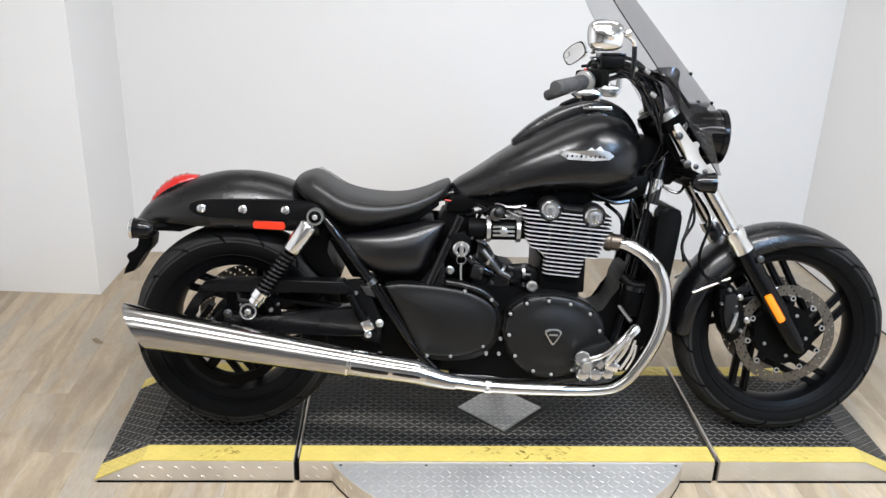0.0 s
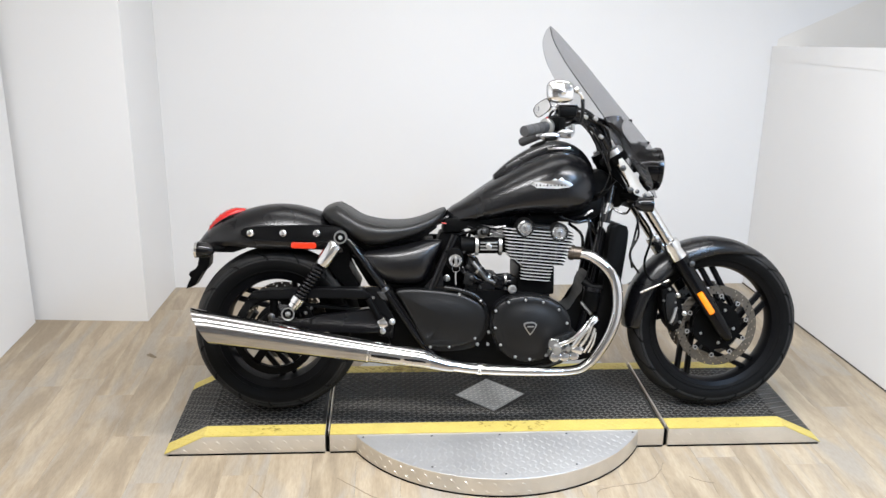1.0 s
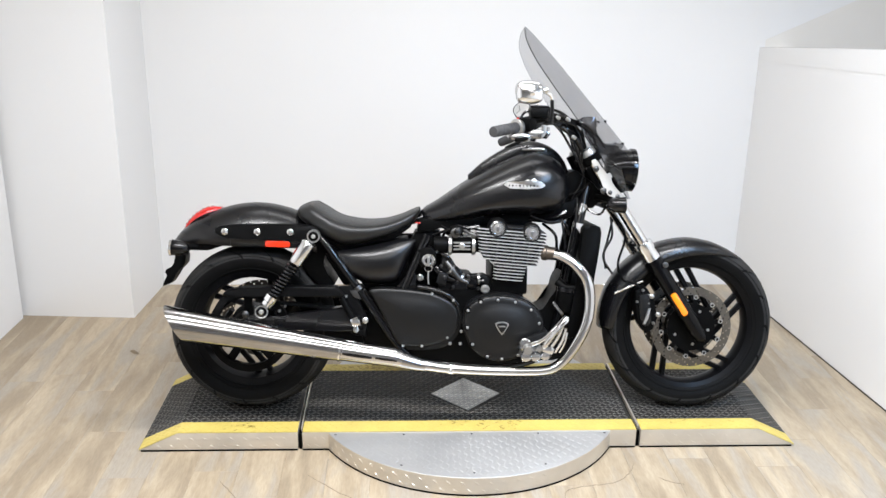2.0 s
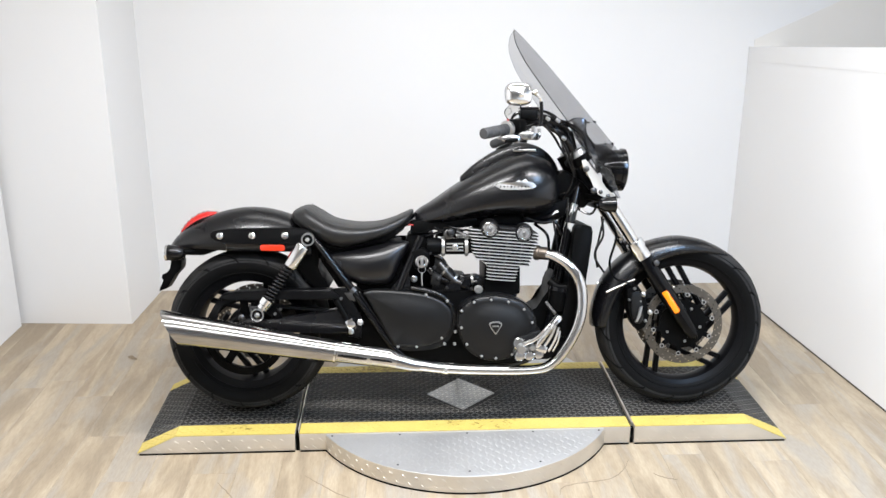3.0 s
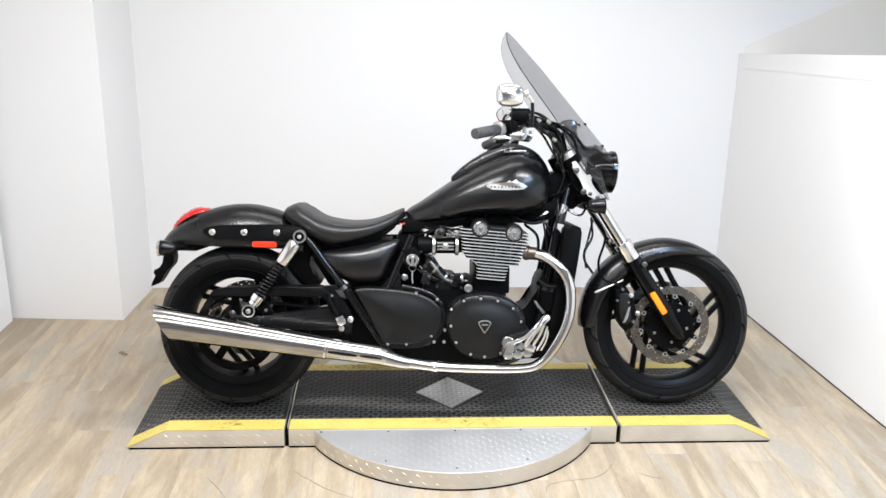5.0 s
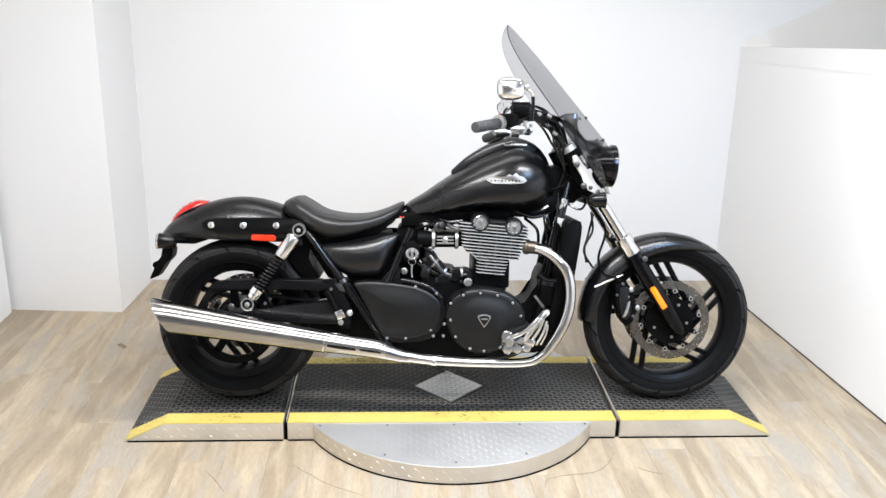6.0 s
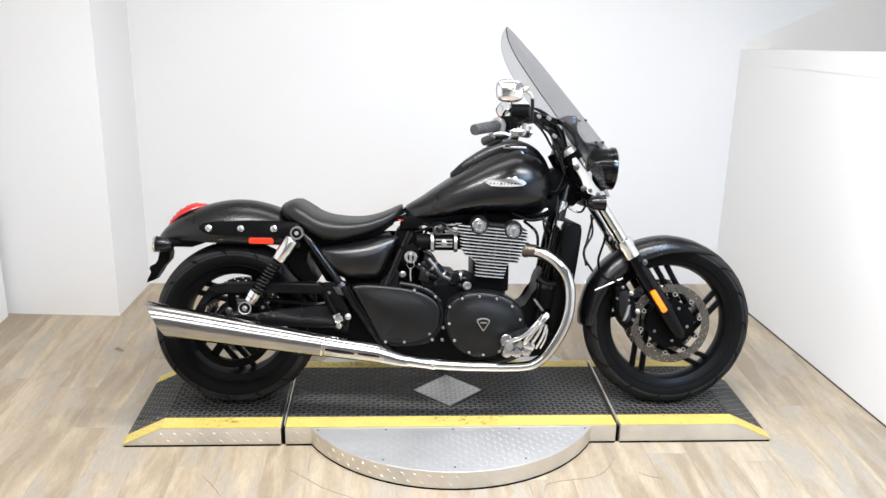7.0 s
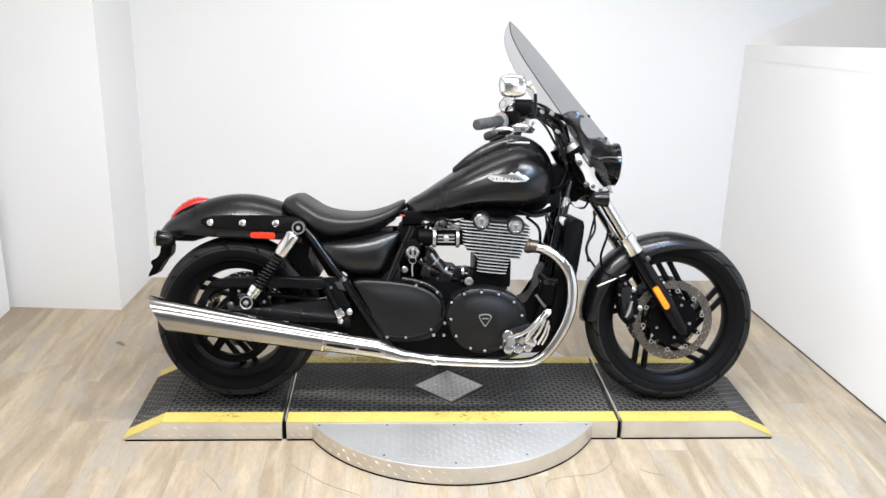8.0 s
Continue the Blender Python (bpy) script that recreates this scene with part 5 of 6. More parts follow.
FIN_STEP = 0.0118
for k in range(11):
    v = 0.001 + FIN_STEP * k
    left = float(np.interp(v, [0.0, 0.010, 0.038, 0.083, 0.107], [-0.070, -0.098, -0.118, -0.124, -0.137]))
    right = float(np.interp(v, [0.0, 0.048, 0.089, 0.12], [0.098, 0.112, 0.124, 0.119]))
    cooling_fin(leaned(fin_plate(left, right, v, CYL_Y)), head_core)
for k in range(5):
    cooling_fin(leaned(fin_plate(-0.058 + 0.0005 * k, 0.060 - 0.002 * k, -0.0108 - FIN_STEP * k, CYL_Y - 0.004)), barrel)
for u in (-0.050, 0.010, 0.064):
    part("fin_web", leaned(slab([(u - 0.003, 0.0), (u + 0.003, 0.0), (u + 0.003, 0.11), (u - 0.003, 0.11)], -0.1485, -0.12, 0)), WRINKLE, head_core)
rocker = part("rocker_cover", leaned(slab([(-0.098, 0.108), (-0.075, 0.136), (0.0, 0.138), (0.085, 0.136), (0.112, 0.106), (0.10, 0.098), (-0.08, 0.10)], -0.135, 0.135, 0.012, smooth=3)), WRINKLE, engine, "black rocker cover")
part("cover_ridge", leaned(box(0.012, -0.137, 0.129, 0.070, 0.012, 0.010, 0.004)), WRINKLE, rocker)
for x, z in ((0.071, 0.690), (0.195, 0.673)):
    cap = part("cam_boss", turned([(-0.03, 0.036), (0.006, 0.035), (0.012, 0.031)], (x, -0.140, z), (0, -1, 0), 32), WRINKLE, rocker)
    part("cam_cap", turned([(0.0, 0.0265), (0.014, 0.0265), (0.0185, 0.0225), (0.0185, 0.0195), (0.0165, 0.0185), (0.0175, 0.010), (0.018, 0.003)], (x, -0.141, z), (0, -1, 0), 32), BRIGHT, rocker, "polished cam end cap")
    part("cap_recess", turned([(0, 0.0150), (0.0022, 0.0150), (0.0026, 0.0135), (0.0012, 0.0125)], (x, -0.1575, z), (0, -1, 0), 28), ALU, rocker)
    part("cap_slot", box(x, -0.160, z - 0.002, 0.011, 0.003, 0.020, 0.001), BRIGHT, rocker)

# intake, ignition and what lies behind
intake = part("throttle_body", turned([(0.0, 0.032), (0.045, 0.031), (0.05, 0.028), (0.052, 0.035), (0.064, 0.035), (0.066, 0.030), (0.135, 0.030), (0.137, 0.034), (0.150, 0.034), (0.152, 0.026), (0.17, 0.026)], (-0.155, -0.095, 0.622), (1, 0, 0), 28), DULL, bike, "black throttle body with clamps")
for x0 in (-0.103, -0.018):
    part("hose_clamp", turned([(0, 0.0335), (0, 0.0365), (0.011, 0.0365), (0.011, 0.0335)], (x0, -0.095, 0.622), (1, 0, 0), 28, caps=False), ALU, intake, "bright hose clamp")
for dz in (-0.012, 0.0, 0.012):
    part("throttle_rib", box(-0.055, -0.124, 0.622 + dz, 0.062, 0.010, 0.0055, 0.0015), ALU, intake, "machined rib")
part("throttle_stud", turned([(0, 0.011), (0.010, 0.011), (0.012, 0.008)], (-0.055, -0.124, 0.622), (0, -1, 0), 20), ALU, intake)
part("fuel_rail", box(-0.06, -0.07, 0.672, 0.075, 0.05, 0.040, 0.010), DULL, intake)
part("throttle_cable", tube([(-0.03, -0.09, 0.665), (0.0, -0.10, 0.655), (0.03, -0.10, 0.668)], 0.006, 8), DARK_STEEL, intake)
lock = part("ignition_lock", turned([(-0.03, 0.024), (0.010, 0.024), (0.014, 0.020), (0.014, 0.012), (0.010, 0.010)], (-0.176, -0.145, 0.572), (0, -1, 0), 24), CHROME, bike, "chrome ignition lock with hanging key")
part("lock_bracket", slab([(-0.215, 0.61), (-0.17, 0.622), (-0.148, 0.60), (-0.148, 0.56), (-0.18, 0.535), (-0.205, 0.55)], -0.145, -0.10, 0.006), DULL, lock)
part("lock_face", turned([(0, 0.0105), (0.002, 0.0105)], (-0.176, -0.158, 0.572), (0, -1, 0), 20), DULL, lock)
part("key", box(-0.176, -0.172, 0.572, 0.010, 0.026, 0.030, 0.003), ALU, lock, "silver ignition key")
part("key_ring", tube([(-0.176 + 0.013 * math.cos(a), -0.176, 0.548 + 0.013 * math.sin(a)) for a in np.linspace(0, 2 * math.pi, 13)], 0.0014, 6, 2), CHROME, lock)
part("key_tag", tube([(-0.176, -0.177, 0.538), (-0.177, -0.177, 0.515), (-0.175, -0.176, 0.490)], 0.0028, 8), ALU, lock)
bolt("frame_bolt", (-0.205, -0.125, 0.505), frame_ob, 0.010, 0.016, ALU)
starter = part("starter_motor", turned([(0, 0.030), (0.09, 0.030), (0.10, 0.022)], (-0.16, -0.04, 0.50), (1, 0, 0.1), 24), DULL, bike, "black starter motor")
part("oil_pipe", tube([(-0.11, -0.10, 0.56), (-0.085, -0.11, 0.53), (-0.06, -0.11, 0.50), (-0.03, -0.11, 0.485)], 0.011, 12), DARK_STEEL, starter)
part("coolant_hose", tube([(-0.15, -0.08, 0.535), (-0.12, -0.09, 0.510), (-0.06, -0.09, 0.485), (0.03, -0.09, 0.485)], 0.017, 12), GLOSS, starter)
part("cable_guide", slab([(-0.09, 0.48), (-0.05, 0.50), (-0.035, 0.485), (-0.03, 0.455), (-0.10, 0.455)], -0.12, -0.08, 0.004), GLOSS, starter)
part("junction_block", box(-0.02, -0.09, 0.485, 0.05, 0.04, 0.04, 0.008, pose(0, 0, 0, 0, 25)), GLOSS, starter)
part("crankcase_neck", slab([(-0.14, 0.45), (-0.125, 0.585), (-0.102, 0.580), (-0.085, 0.561), (-0.064, 0.520), (-0.043, 0.500), (0.0, 0.503), (0.024, 0.514), (0.055, 0.50), (0.055, 0.45)], -0.092, -0.03, 0.006), WRINKLE, starter)
part("frame_cover", slab([(-0.235, 0.46), (-0.03, 0.46), (0.0, 0.485), (-0.02, 0.507), (-0.07, 0.508), (-0.118, 0.535), (-0.128, 0.60), (-0.13, 0.665), (-0.225, 0.665), (-0.25, 0.60)], -0.06, 0.08, 0.008), DULL, bike)
part("airbox", slab([(-0.22, 0.664), (-0.150, 0.668), (-0.135, 0.694), (-0.085, 0.697), (-0.065, 0.682), (0.03, 0.697), (0.03, 0.735), (-0.21, 0.715)], -0.08, 0.08, 0.012), DULL, bike)
part("harness_tray", slab([(0.22, 0.705), (0.30, 0.70), (0.36, 0.73), (0.37, 0.80), (0.30, 0.775), (0.22, 0.745)], -0.07, 0.07, 0.012), DULL, bike)
part("coil_pack", box(0.095, -0.01, 0.712, 0.22, 0.12, 0.045, 0.010), DULL, bike)
part("engine_breather", tube([(-0.11, -0.05, 0.66), (-0.06, -0.06, 0.70), (0.02, -0.05, 0.705)], 0.012, 10), DULL, bike)
for pts in ([(-0.10, -0.08, 0.60), (-0.125, -0.06, 0.64), (-0.09, -0.05, 0.70)], [(-0.13, -0.10, 0.59), (-0.10, -0.10, 0.575), (-0.085, -0.10, 0.54)], [(0.245, -0.05, 0.70), (0.29, -0.07, 0.66), (0.30, -0.06, 0.60)], [(0.23, -0.03, 0.72), (0.31, -0.06, 0.72), (0.345, -0.07, 0.66)]):
    part("wiring", tube(pts, 0.0055, 8), GLOSS, bike)

for x, y, z, r in ((-0.115, -0.10, 0.505, 0.008), (-0.13, -0.09, 0.545, 0.007), (-0.03, -0.118, 0.50, 0.006), (-0.085, -0.12, 0.475, 0.006), (-0.145, -0.10, 0.60, 0.006), (0.005, -0.12, 0.47, 0.006)):
    bolt("engine_screw", (x, y - 0.02, z), engine, r * 0.85, 0.010, DARK_STEEL)
for x, z, a in ((-0.095, 0.535, -40), (-0.06, 0.505, -40), (0.005, 0.498, 5)):
    part("hose_clip", turned([(0, 0.0175), (0, 0.020), (0.008, 0.020), (0.008, 0.0175)], (x, -0.10, z), (math.cos(radians(a)), 0, math.sin(radians(a))), 18, caps=False), ALU, starter)
part("sensor_plug", box(-0.085, -0.10, 0.520, 0.03, 0.03, 0.022, 0.005, pose(0, 0, 0, 0, 40)), WRINKLE, starter)
part("relay", box(-0.125, -0.105, 0.50, 0.036, 0.03, 0.045, 0.006, pose(0, 0, 0, 0, 15)), WRINKLE, starter)
part("vent_pipe", tube([(-0.045, -0.10, 0.675), (-0.02, -0.115, 0.665), (0.02, -0.12, 0.655)], 0.008, 10), DARK_STEEL, intake)
part("idle_valve", turned([(0, 0.014), (0.025, 0.014), (0.028, 0.010)], (-0.075, -0.115, 0.672), (0.3, -1, 0.3), 16), WRINKLE, intake)

# radiator
rad = part("radiator", slab([(0.378, 0.690), (0.396, 0.704), (0.432, 0.698), (0.445, 0.680), (0.432, 0.56), (0.405, 0.40), (0.370, 0.30), (0.330, 0.30), (0.352, 0.44), (0.368, 0.56)], -0.150, 0.150, 0.012, smooth=3), DULL, bike, "black radiator with side covers")
part("engine_cradle", slab([(0.225, 0.375), (0.272, 0.400), (0.294, 0.450), (0.306, 0.500), (0.345, 0.500), (0.366, 0.300), (0.376, 0.262), (0.344, 0.200), (0.240, 0.190), (0.160, 0.195), (0.160, 0.34)], -0.085, 0.085, 0.010, smooth=2), DULL, bike, "black lower engine cradle")
part("radiator_hose", tube([(0.36, -0.13, 0.47), (0.325, -0.12, 0.47), (0.30, -0.10, 0.49)], 0.017, 12), DULL, rad)
filt = part("oil_filter", turned([(0, 0.03), (0.01, 0.034), (0.07, 0.034), (0.076, 0.028)], (0.318, -0.12, 0.385), (0.15, 0, 1), 24), DULL, bike, "black regulator can")
part("filter_cap", turned([(0, 0.036), (0.014, 0.036), (0.016, 0.03)], (0.330, -0.12, 0.458), (0.15, 0, 1), 24), GLOSS, filt)
bolt("filter_bolt", (0.350, -0.13, 0.43), filt, 0.006, 0.008, ALU)
for pts in ([(0.36, -0.11, 0.80), (0.352, -0.115, 0.66), (0.33, -0.115, 0.55), (0.295, -0.115, 0.40)], [(0.31, -0.09, 0.72), (0.325, -0.10, 0.60), (0.305, -0.10, 0.48)], [(0.37, -0.02, 0.78), (0.45, -0.06, 0.735), (0.485, -0.05, 0.78)], [(0.487, -0.10, 0.73), (0.492, -0.11, 0.66), (0.465, -0.11, 0.60), (0.475, -0.10, 0.54)], [(0.497, -0.09, 0.72), (0.475, -0.11, 0.64), (0.462, -0.115, 0.58), (0.50, -0.10, 0.52)]):
    part("control_cable", tube(pts, 0.0042, 8), GLOSS, bike)
for k, pts in enumerate(([(0.20, -0.20, 1.09), (0.26, -0.17, 1.11), (0.33, -0.10, 1.075), (0.385, -0.07, 0.98), (0.40, -0.06, 0.86)], [(0.16, -0.24, 1.10), (0.22, -0.20, 1.118), (0.31, -0.13, 1.085), (0.37, -0.11, 1.00), (0.388, -0.08, 0.88)], [(0.18, -0.22, 1.05), (0.27, -0.16, 1.062), (0.352, -0.12, 0.995), (0.388, -0.08, 0.90)], [(0.24, -0.15, 1.075), (0.325, -0.12, 1.03), (0.370, -0.09, 0.955), (0.394, -0.06, 0.89)], [(0.20, 0.20, 1.09), (0.29, 0.15, 1.10), (0.36, 0.08, 1.04), (0.40, 0.05, 0.90)], [(0.30, -0.12, 1.08), (0.37, -0.14, 1.065), (0.415, -0.12, 1.02), (0.425, -0.10, 0.95)])):
    part("control_cable", tube(pts, 0.0045 if k != 2 else 0.007, 8), GLOSS, bike)
for pts, r in (
    ([(0.165, -0.25, 1.095), (0.190, -0.21, 1.106), (0.248, -0.20, 1.096), (0.310, -0.17, 1.080), (0.360, -0.12, 1.068), (0.420, -0.08, 1.035), (0.464, -0.08, 0.980)], 0.005),
    ([(0.18, -0.24, 1.085), (0.247, -0.18, 1.068), (0.288, -0.18, 1.030), (0.318, -0.17, 0.984), (0.352, -0.15, 0.935), (0.380, -0.12, 0.88)], 0.0045),
    ([(0.278, -0.15, 1.059), (0.319, -0.15, 1.032), (0.353, -0.14, 0.998), (0.374, -0.12, 0.965)], 0.010),
    ([(0.141, -0.20, 1.070), (0.147, -0.20, 1.094), (0.170, -0.20, 1.106), (0.223, -0.20, 1.097), (0.277, -0.19, 1.077), (0.337, -0.16, 1.055), (0.360, -0.14, 1.035)], 0.0045),
    ([(0.20, -0.22, 1.085), (0.275, -0.16, 1.068), (0.317, -0.16, 1.024), (0.350, -0.15, 0.964), (0.378, -0.12, 0.90)], 0.0055),
    ([(0.23, -0.20, 1.09), (0.304, -0.14, 1.061), (0.346, -0.14, 1.017), (0.369, -0.13, 0.963), (0.373, -0.11, 0.90)], 0.0045),
    ([(0.24, -0.19, 1.10), (0.332, -0.12, 1.070), (0.378, -0.12, 1.048), (0.416, -0.12, 1.006), (0.427, -0.11, 0.955)], 0.005),
    ([(0.339, -0.075, 0.809), (0.382, -0.08, 0.826), (0.410, -0.085, 0.856)], 0.003),
    ([(0.345, -0.075, 0.790), (0.372, -0.085, 0.838), (0.385, -0.09, 0.880)], 0.0035)):
    part("control_cable", tube(pts, r, 8), GLOSS, bike)
for x, y, z in ((0.262, -0.195, 1.088), (0.325, -0.165, 1.02), (0.300, -0.182, 1.082)):
    part("cable_ferrule", turned([(0, 0.005), (0.002, 0.007), (0.016, 0.007), (0.018, 0.005)], (x, y, z), (0.8, 0.2, -0.5), 12), ALU, bike)
part("tube_sleeve", turned([(0.0, 0.0178), (0.10, 0.0178)], (0.388, -0.073, 0.775), (-0.10, -0.045, -0.44), 16), BRIGHT, frame_ob, "bright frame tube sleeve")
for pts, r in (
    ([(0.16, -0.05, 0.722), (0.23, -0.07, 0.716), (0.28, -0.075, 0.722), (0.33, -0.07, 0.745)], 0.011),
    ([(0.20, -0.09, 0.728), (0.26, -0.095, 0.708), (0.305, -0.09, 0.712)], 0.007),
    ([(-0.13, -0.075, 0.690), (-0.08, -0.085, 0.668), (-0.045, -0.10, 0.665)], 0.006),
    ([(-0.16, -0.07, 0.655), (-0.115, -0.08, 0.672), (-0.07, -0.08, 0.690)], 0.005),
    ([(-0.10, -0.06, 0.700), (-0.04, -0.09, 0.685), (0.01, -0.10, 0.690)], 0.008)):
    part("hose", tube(pts, r, 8), GLOSS, bike)
spring = []
for k in range(61):
    a = 2 * math.pi * k / 8
    spring.append((-0.052 + 0.05 * k / 60, -0.118 + 0.0065 * math.cos(a), 0.664 - 0.006 * k / 60 + 0.0065 * math.sin(a)))
part("throttle_spring", tube(spring, 0.0014, 6, 1), ALU, intake, "small steel throttle spring")
part("cable_drum", turned([(0, 0.016), (0.004, 0.018), (0.010, 0.018), (0.014, 0.010)], (-0.078, -0.112, 0.668), (0, -1, 0), 20), DARK_STEEL, intake)
part("cable_clip", box(0.365, -0.115, 0.945, 0.025, 0.02, 0.022, 0.005), HEAT, bike)
part("wire_lead", tube([(0.40, -0.06, 0.86), (0.38, -0.085, 0.82), (0.345, -0.085, 0.79)], 0.0022, 8), DULL, bike)

# exhaust
header = part("exhaust_header", tube([(0.262, -0.125, 0.598, 0.0215), (0.305, -0.150, 0.590, 0.0215), (0.352, -0.170, 0.560, 0.0215), (0.392, -0.180, 0.503, 0.0215), (0.402, -0.185, 0.425, 0.0212), (0.388, -0.188, 0.342, 0.0210), (0.346, -0.192, 0.260, 0.0200), (0.296, -0.195, 0.202, 0.0185), (0.230, -0.20, 0.181, 0.0172), (0.06, -0.215, 0.184, 0.0170), (-0.10, -0.225, 0.195, 0.0178), (-0.20, -0.235, 0.212, 0.0200)], seg=24, n=10), HEADER_CHROME, bike, "polished chrome exhaust header", 60)
part("exhaust_flange", turned([(0.0, 0.024), (0.005, 0.028), (0.018, 0.028), (0.022, 0.024), (0.05, 0.0235)], (0.236, -0.119, 0.600), (1, -0.35, -0.06), 24), HEAT, header, "heat-stained exhaust flange")
part("pipe_clamp", turned([(0, 0.018), (0.0, 0.0208), (0.018, 0.0208), (0.018, 0.018)], (-0.085, -0.224, 0.1935), (-1, -0.07, 0.16), 24, caps=False), CHROME, header)
bolt("clamp_bolt", (-0.095, -0.245, 0.194), header, 0.006, 0.008, ALU)
rings = []
MUFF = [(-0.185, 0.208, 0.0205), (-0.215, 0.214, 0.024), (-0.285, 0.2335, 0.031), (-0.295, 0.237, 0.0325), (-0.36, 0.2465, 0.0340), (-0.4790, 0.2646, 0.0368), (-0.4795, 0.2649, 0.0390), (-0.60, 0.284, 0.0428), (-0.75, 0.308, 0.0475), (-0.90, 0.333, 0.0525), (-1.02, 0.353, 0.0560), (-1.055, 0.3585, 0.0570)]
SLOPE = Vector((-1, 0, 0.167)).normalized()
UPM = Vector((0.167, 0, 1)).normalized()


def muffler_ring(x, z, r, shear=0.0):
    return [Vector((x, -0.238 - 0.012 * (-x - 0.2), z)) + r * (math.cos(a) * Vector((0, -1, 0)) + math.sin(a) * UPM) + SLOPE * shear * math.sin(a) for a in (2 * math.pi * k / 40 for k in range(40))]


def skin(rows):
    return [muffler_ring(x, z, r, 0.046 * max(0, (-x - 0.9) / 0.155)) for x, z, r in rows]


outer = skin(MUFF)
x, z, r = MUFF[-1]
inner = [muffler_ring(x, z, r - 0.004, 0.046), muffler_ring(x + 0.05, z - 0.008, r - 0.006, 0.040), muffler_ring(x + 0.12, z - 0.02, r - 0.010, 0.01)]
muffler = part("muffler", loft(outer + inner), PIPE_CHROME, header, "long tapered chrome muffler with slash-cut tip", 35)
part("muffler_baffle", loft([muffler_ring(x + 0.10, z - 0.017, r - 0.009), muffler_ring(x + 0.11, z - 0.018, 0.012)]), DULL, muffler)
shield = loft([[Vector((x, -0.238 - 0.012 * (-x - 0.2), z)) + (r + 0.0028) * (math.cos(a) * Vector((0, -1, 0)) + math.sin(a) * UPM) for a in np.linspace(-0.55, 2.4, 24)] for x, z, r in ((-0.268, 0.2288, 0.0293), (-0.2695, 0.2292, 0.0295), (-0.285, 0.2335, 0.0310), (-0.295, 0.2370, 0.0325), (-0.36, 0.2465, 0.0340), (-0.42, 0.2555, 0.0352), (-0.4755, 0.2640, 0.0364), (-0.4770, 0.2643, 0.0365))], False, False)
thick(part("heat_shield", shield, HEADER_CHROME, muffler, "chrome heat shield sleeve"), 0.0025)
# long black strips on the sleeve stand in for dark reflections; clamp band behind
for xa, xb, lo, hi in ((-0.474, -0.372, -0.22, 0.06), (-0.360, -0.284, -0.14, 0.08)):
    rows = []
    for k in range(9):
        x = xa + (xb - xa) * k / 8
        z, r = (float(np.interp(x, [-0.4795, -0.36, -0.295, -0.27], values)) for values in ([0.2646, 0.2465, 0.237, 0.2293], [0.0366, 0.0340, 0.0325, 0.0294]))
        half = 0.5 * (hi - lo) * (0.35 + 0.65 * math.sin(math.pi * (k + 0.6) / 9.2) ** 0.6)
        rows.append([Vector((x, -0.238 - 0.012 * (-x - 0.2), z)) + (r + 0.0046) * (math.cos(a) * Vector((0, -1, 0)) + math.sin(a) * UPM) for a in ((lo + hi) / 2 + half * u for u in (-1.0, -0.5, 0.0, 0.5, 1.0))])
    part("shield_slot", loft(rows, False, False), GLOSS, muffler, "black strip on the heat shield for its dark reflection")
part("muffler_clamp", loft([muffler_ring(-0.480 - 0.005 * k, 0.2649 + 0.0008 * k, 0.0392 + d) for k, d in ((0, 0.0), (0.2, 0.0016), (1.6, 0.0018), (1.8, 0.0))], False, False), CHROME, muffler, "chrome clamp band")

# swingarm, belt guard, shocks
for s in (-1, 1):
    arm = part("swingarm", slab([(-0.86, 0.335), (-0.83, 0.368), (-0.79, 0.370), (-0.751, 0.352), (-0.463, 0.405), (-0.40, 0.370), (-0.40, 0.310), (-0.508, 0.312), (-0.737, 0.326), (-0.80, 0.285), (-0.85, 0.295)], s * 0.105, s * 0.150, 0.008), SATIN, bike, "black swingarm")
    bolt("swingarm_bolt", (-0.832, s * 0.150, 0.372), arm, 0.010, 0.008, DARK_STEEL, (0, s, 0))
    bolt("swingarm_bolt", (-0.71, s * 0.150, 0.385), arm, 0.005, 0.008, ALU, (0, s, 0))
guard = part("belt_guard", slab([(-0.915, 0.440), (-0.90, 0.458), (-0.84, 0.470), (-0.70, 0.474), (-0.505, 0.475), (-0.475, 0.448), (-0.480, 0.436), (-0.70, 0.440), (-0.86, 0.438)], -0.160, -0.105, 0.005), BLACK, bike, "black belt guard")
part("belt", slab([(-0.80, 0.424), (-0.40, 0.385), (-0.40, 0.375), (-0.80, 0.412)], -0.128, -0.102, 0.002), RUBBER, guard)
part("rear_belt_cover", slab([(-0.955, 0.330), (-0.945, 0.385), (-0.922, 0.425), (-0.890, 0.448), (-0.850, 0.452), (-0.845, 0.436), (-0.880, 0.428), (-0.905, 0.408), (-0.922, 0.376), (-0.930, 0.330)], -0.150, -0.128, 0.004, smooth=3), BLACK, guard, "curved rear end of the belt guard")
for x, z in ((-0.795, 0.398), (-0.876, 0.355), (-0.69, 0.402)):
    bolt("guard_bolt", (x, -0.15, z), guard, 0.0052, 0.007, DARK_STEEL)
part("inner_fender", slab([(-0.66, 0.64), (-0.58, 0.645), (-0.545, 0.600), (-0.566, 0.545), (-0.540, 0.510), (-0.515, 0.470), (-0.560, 0.462), (-0.605, 0.500), (-0.650, 0.570)], -0.095, 0.095, 0.008), DULL, bike)
part("undertray", slab([(-0.575, 0.640), (-0.50, 0.650), (-0.43, 0.600), (-0.44, 0.470), (-0.485, 0.470), (-0.535, 0.553), (-0.560, 0.600)], -0.092, 0.092, 0.008), DULL, bike)
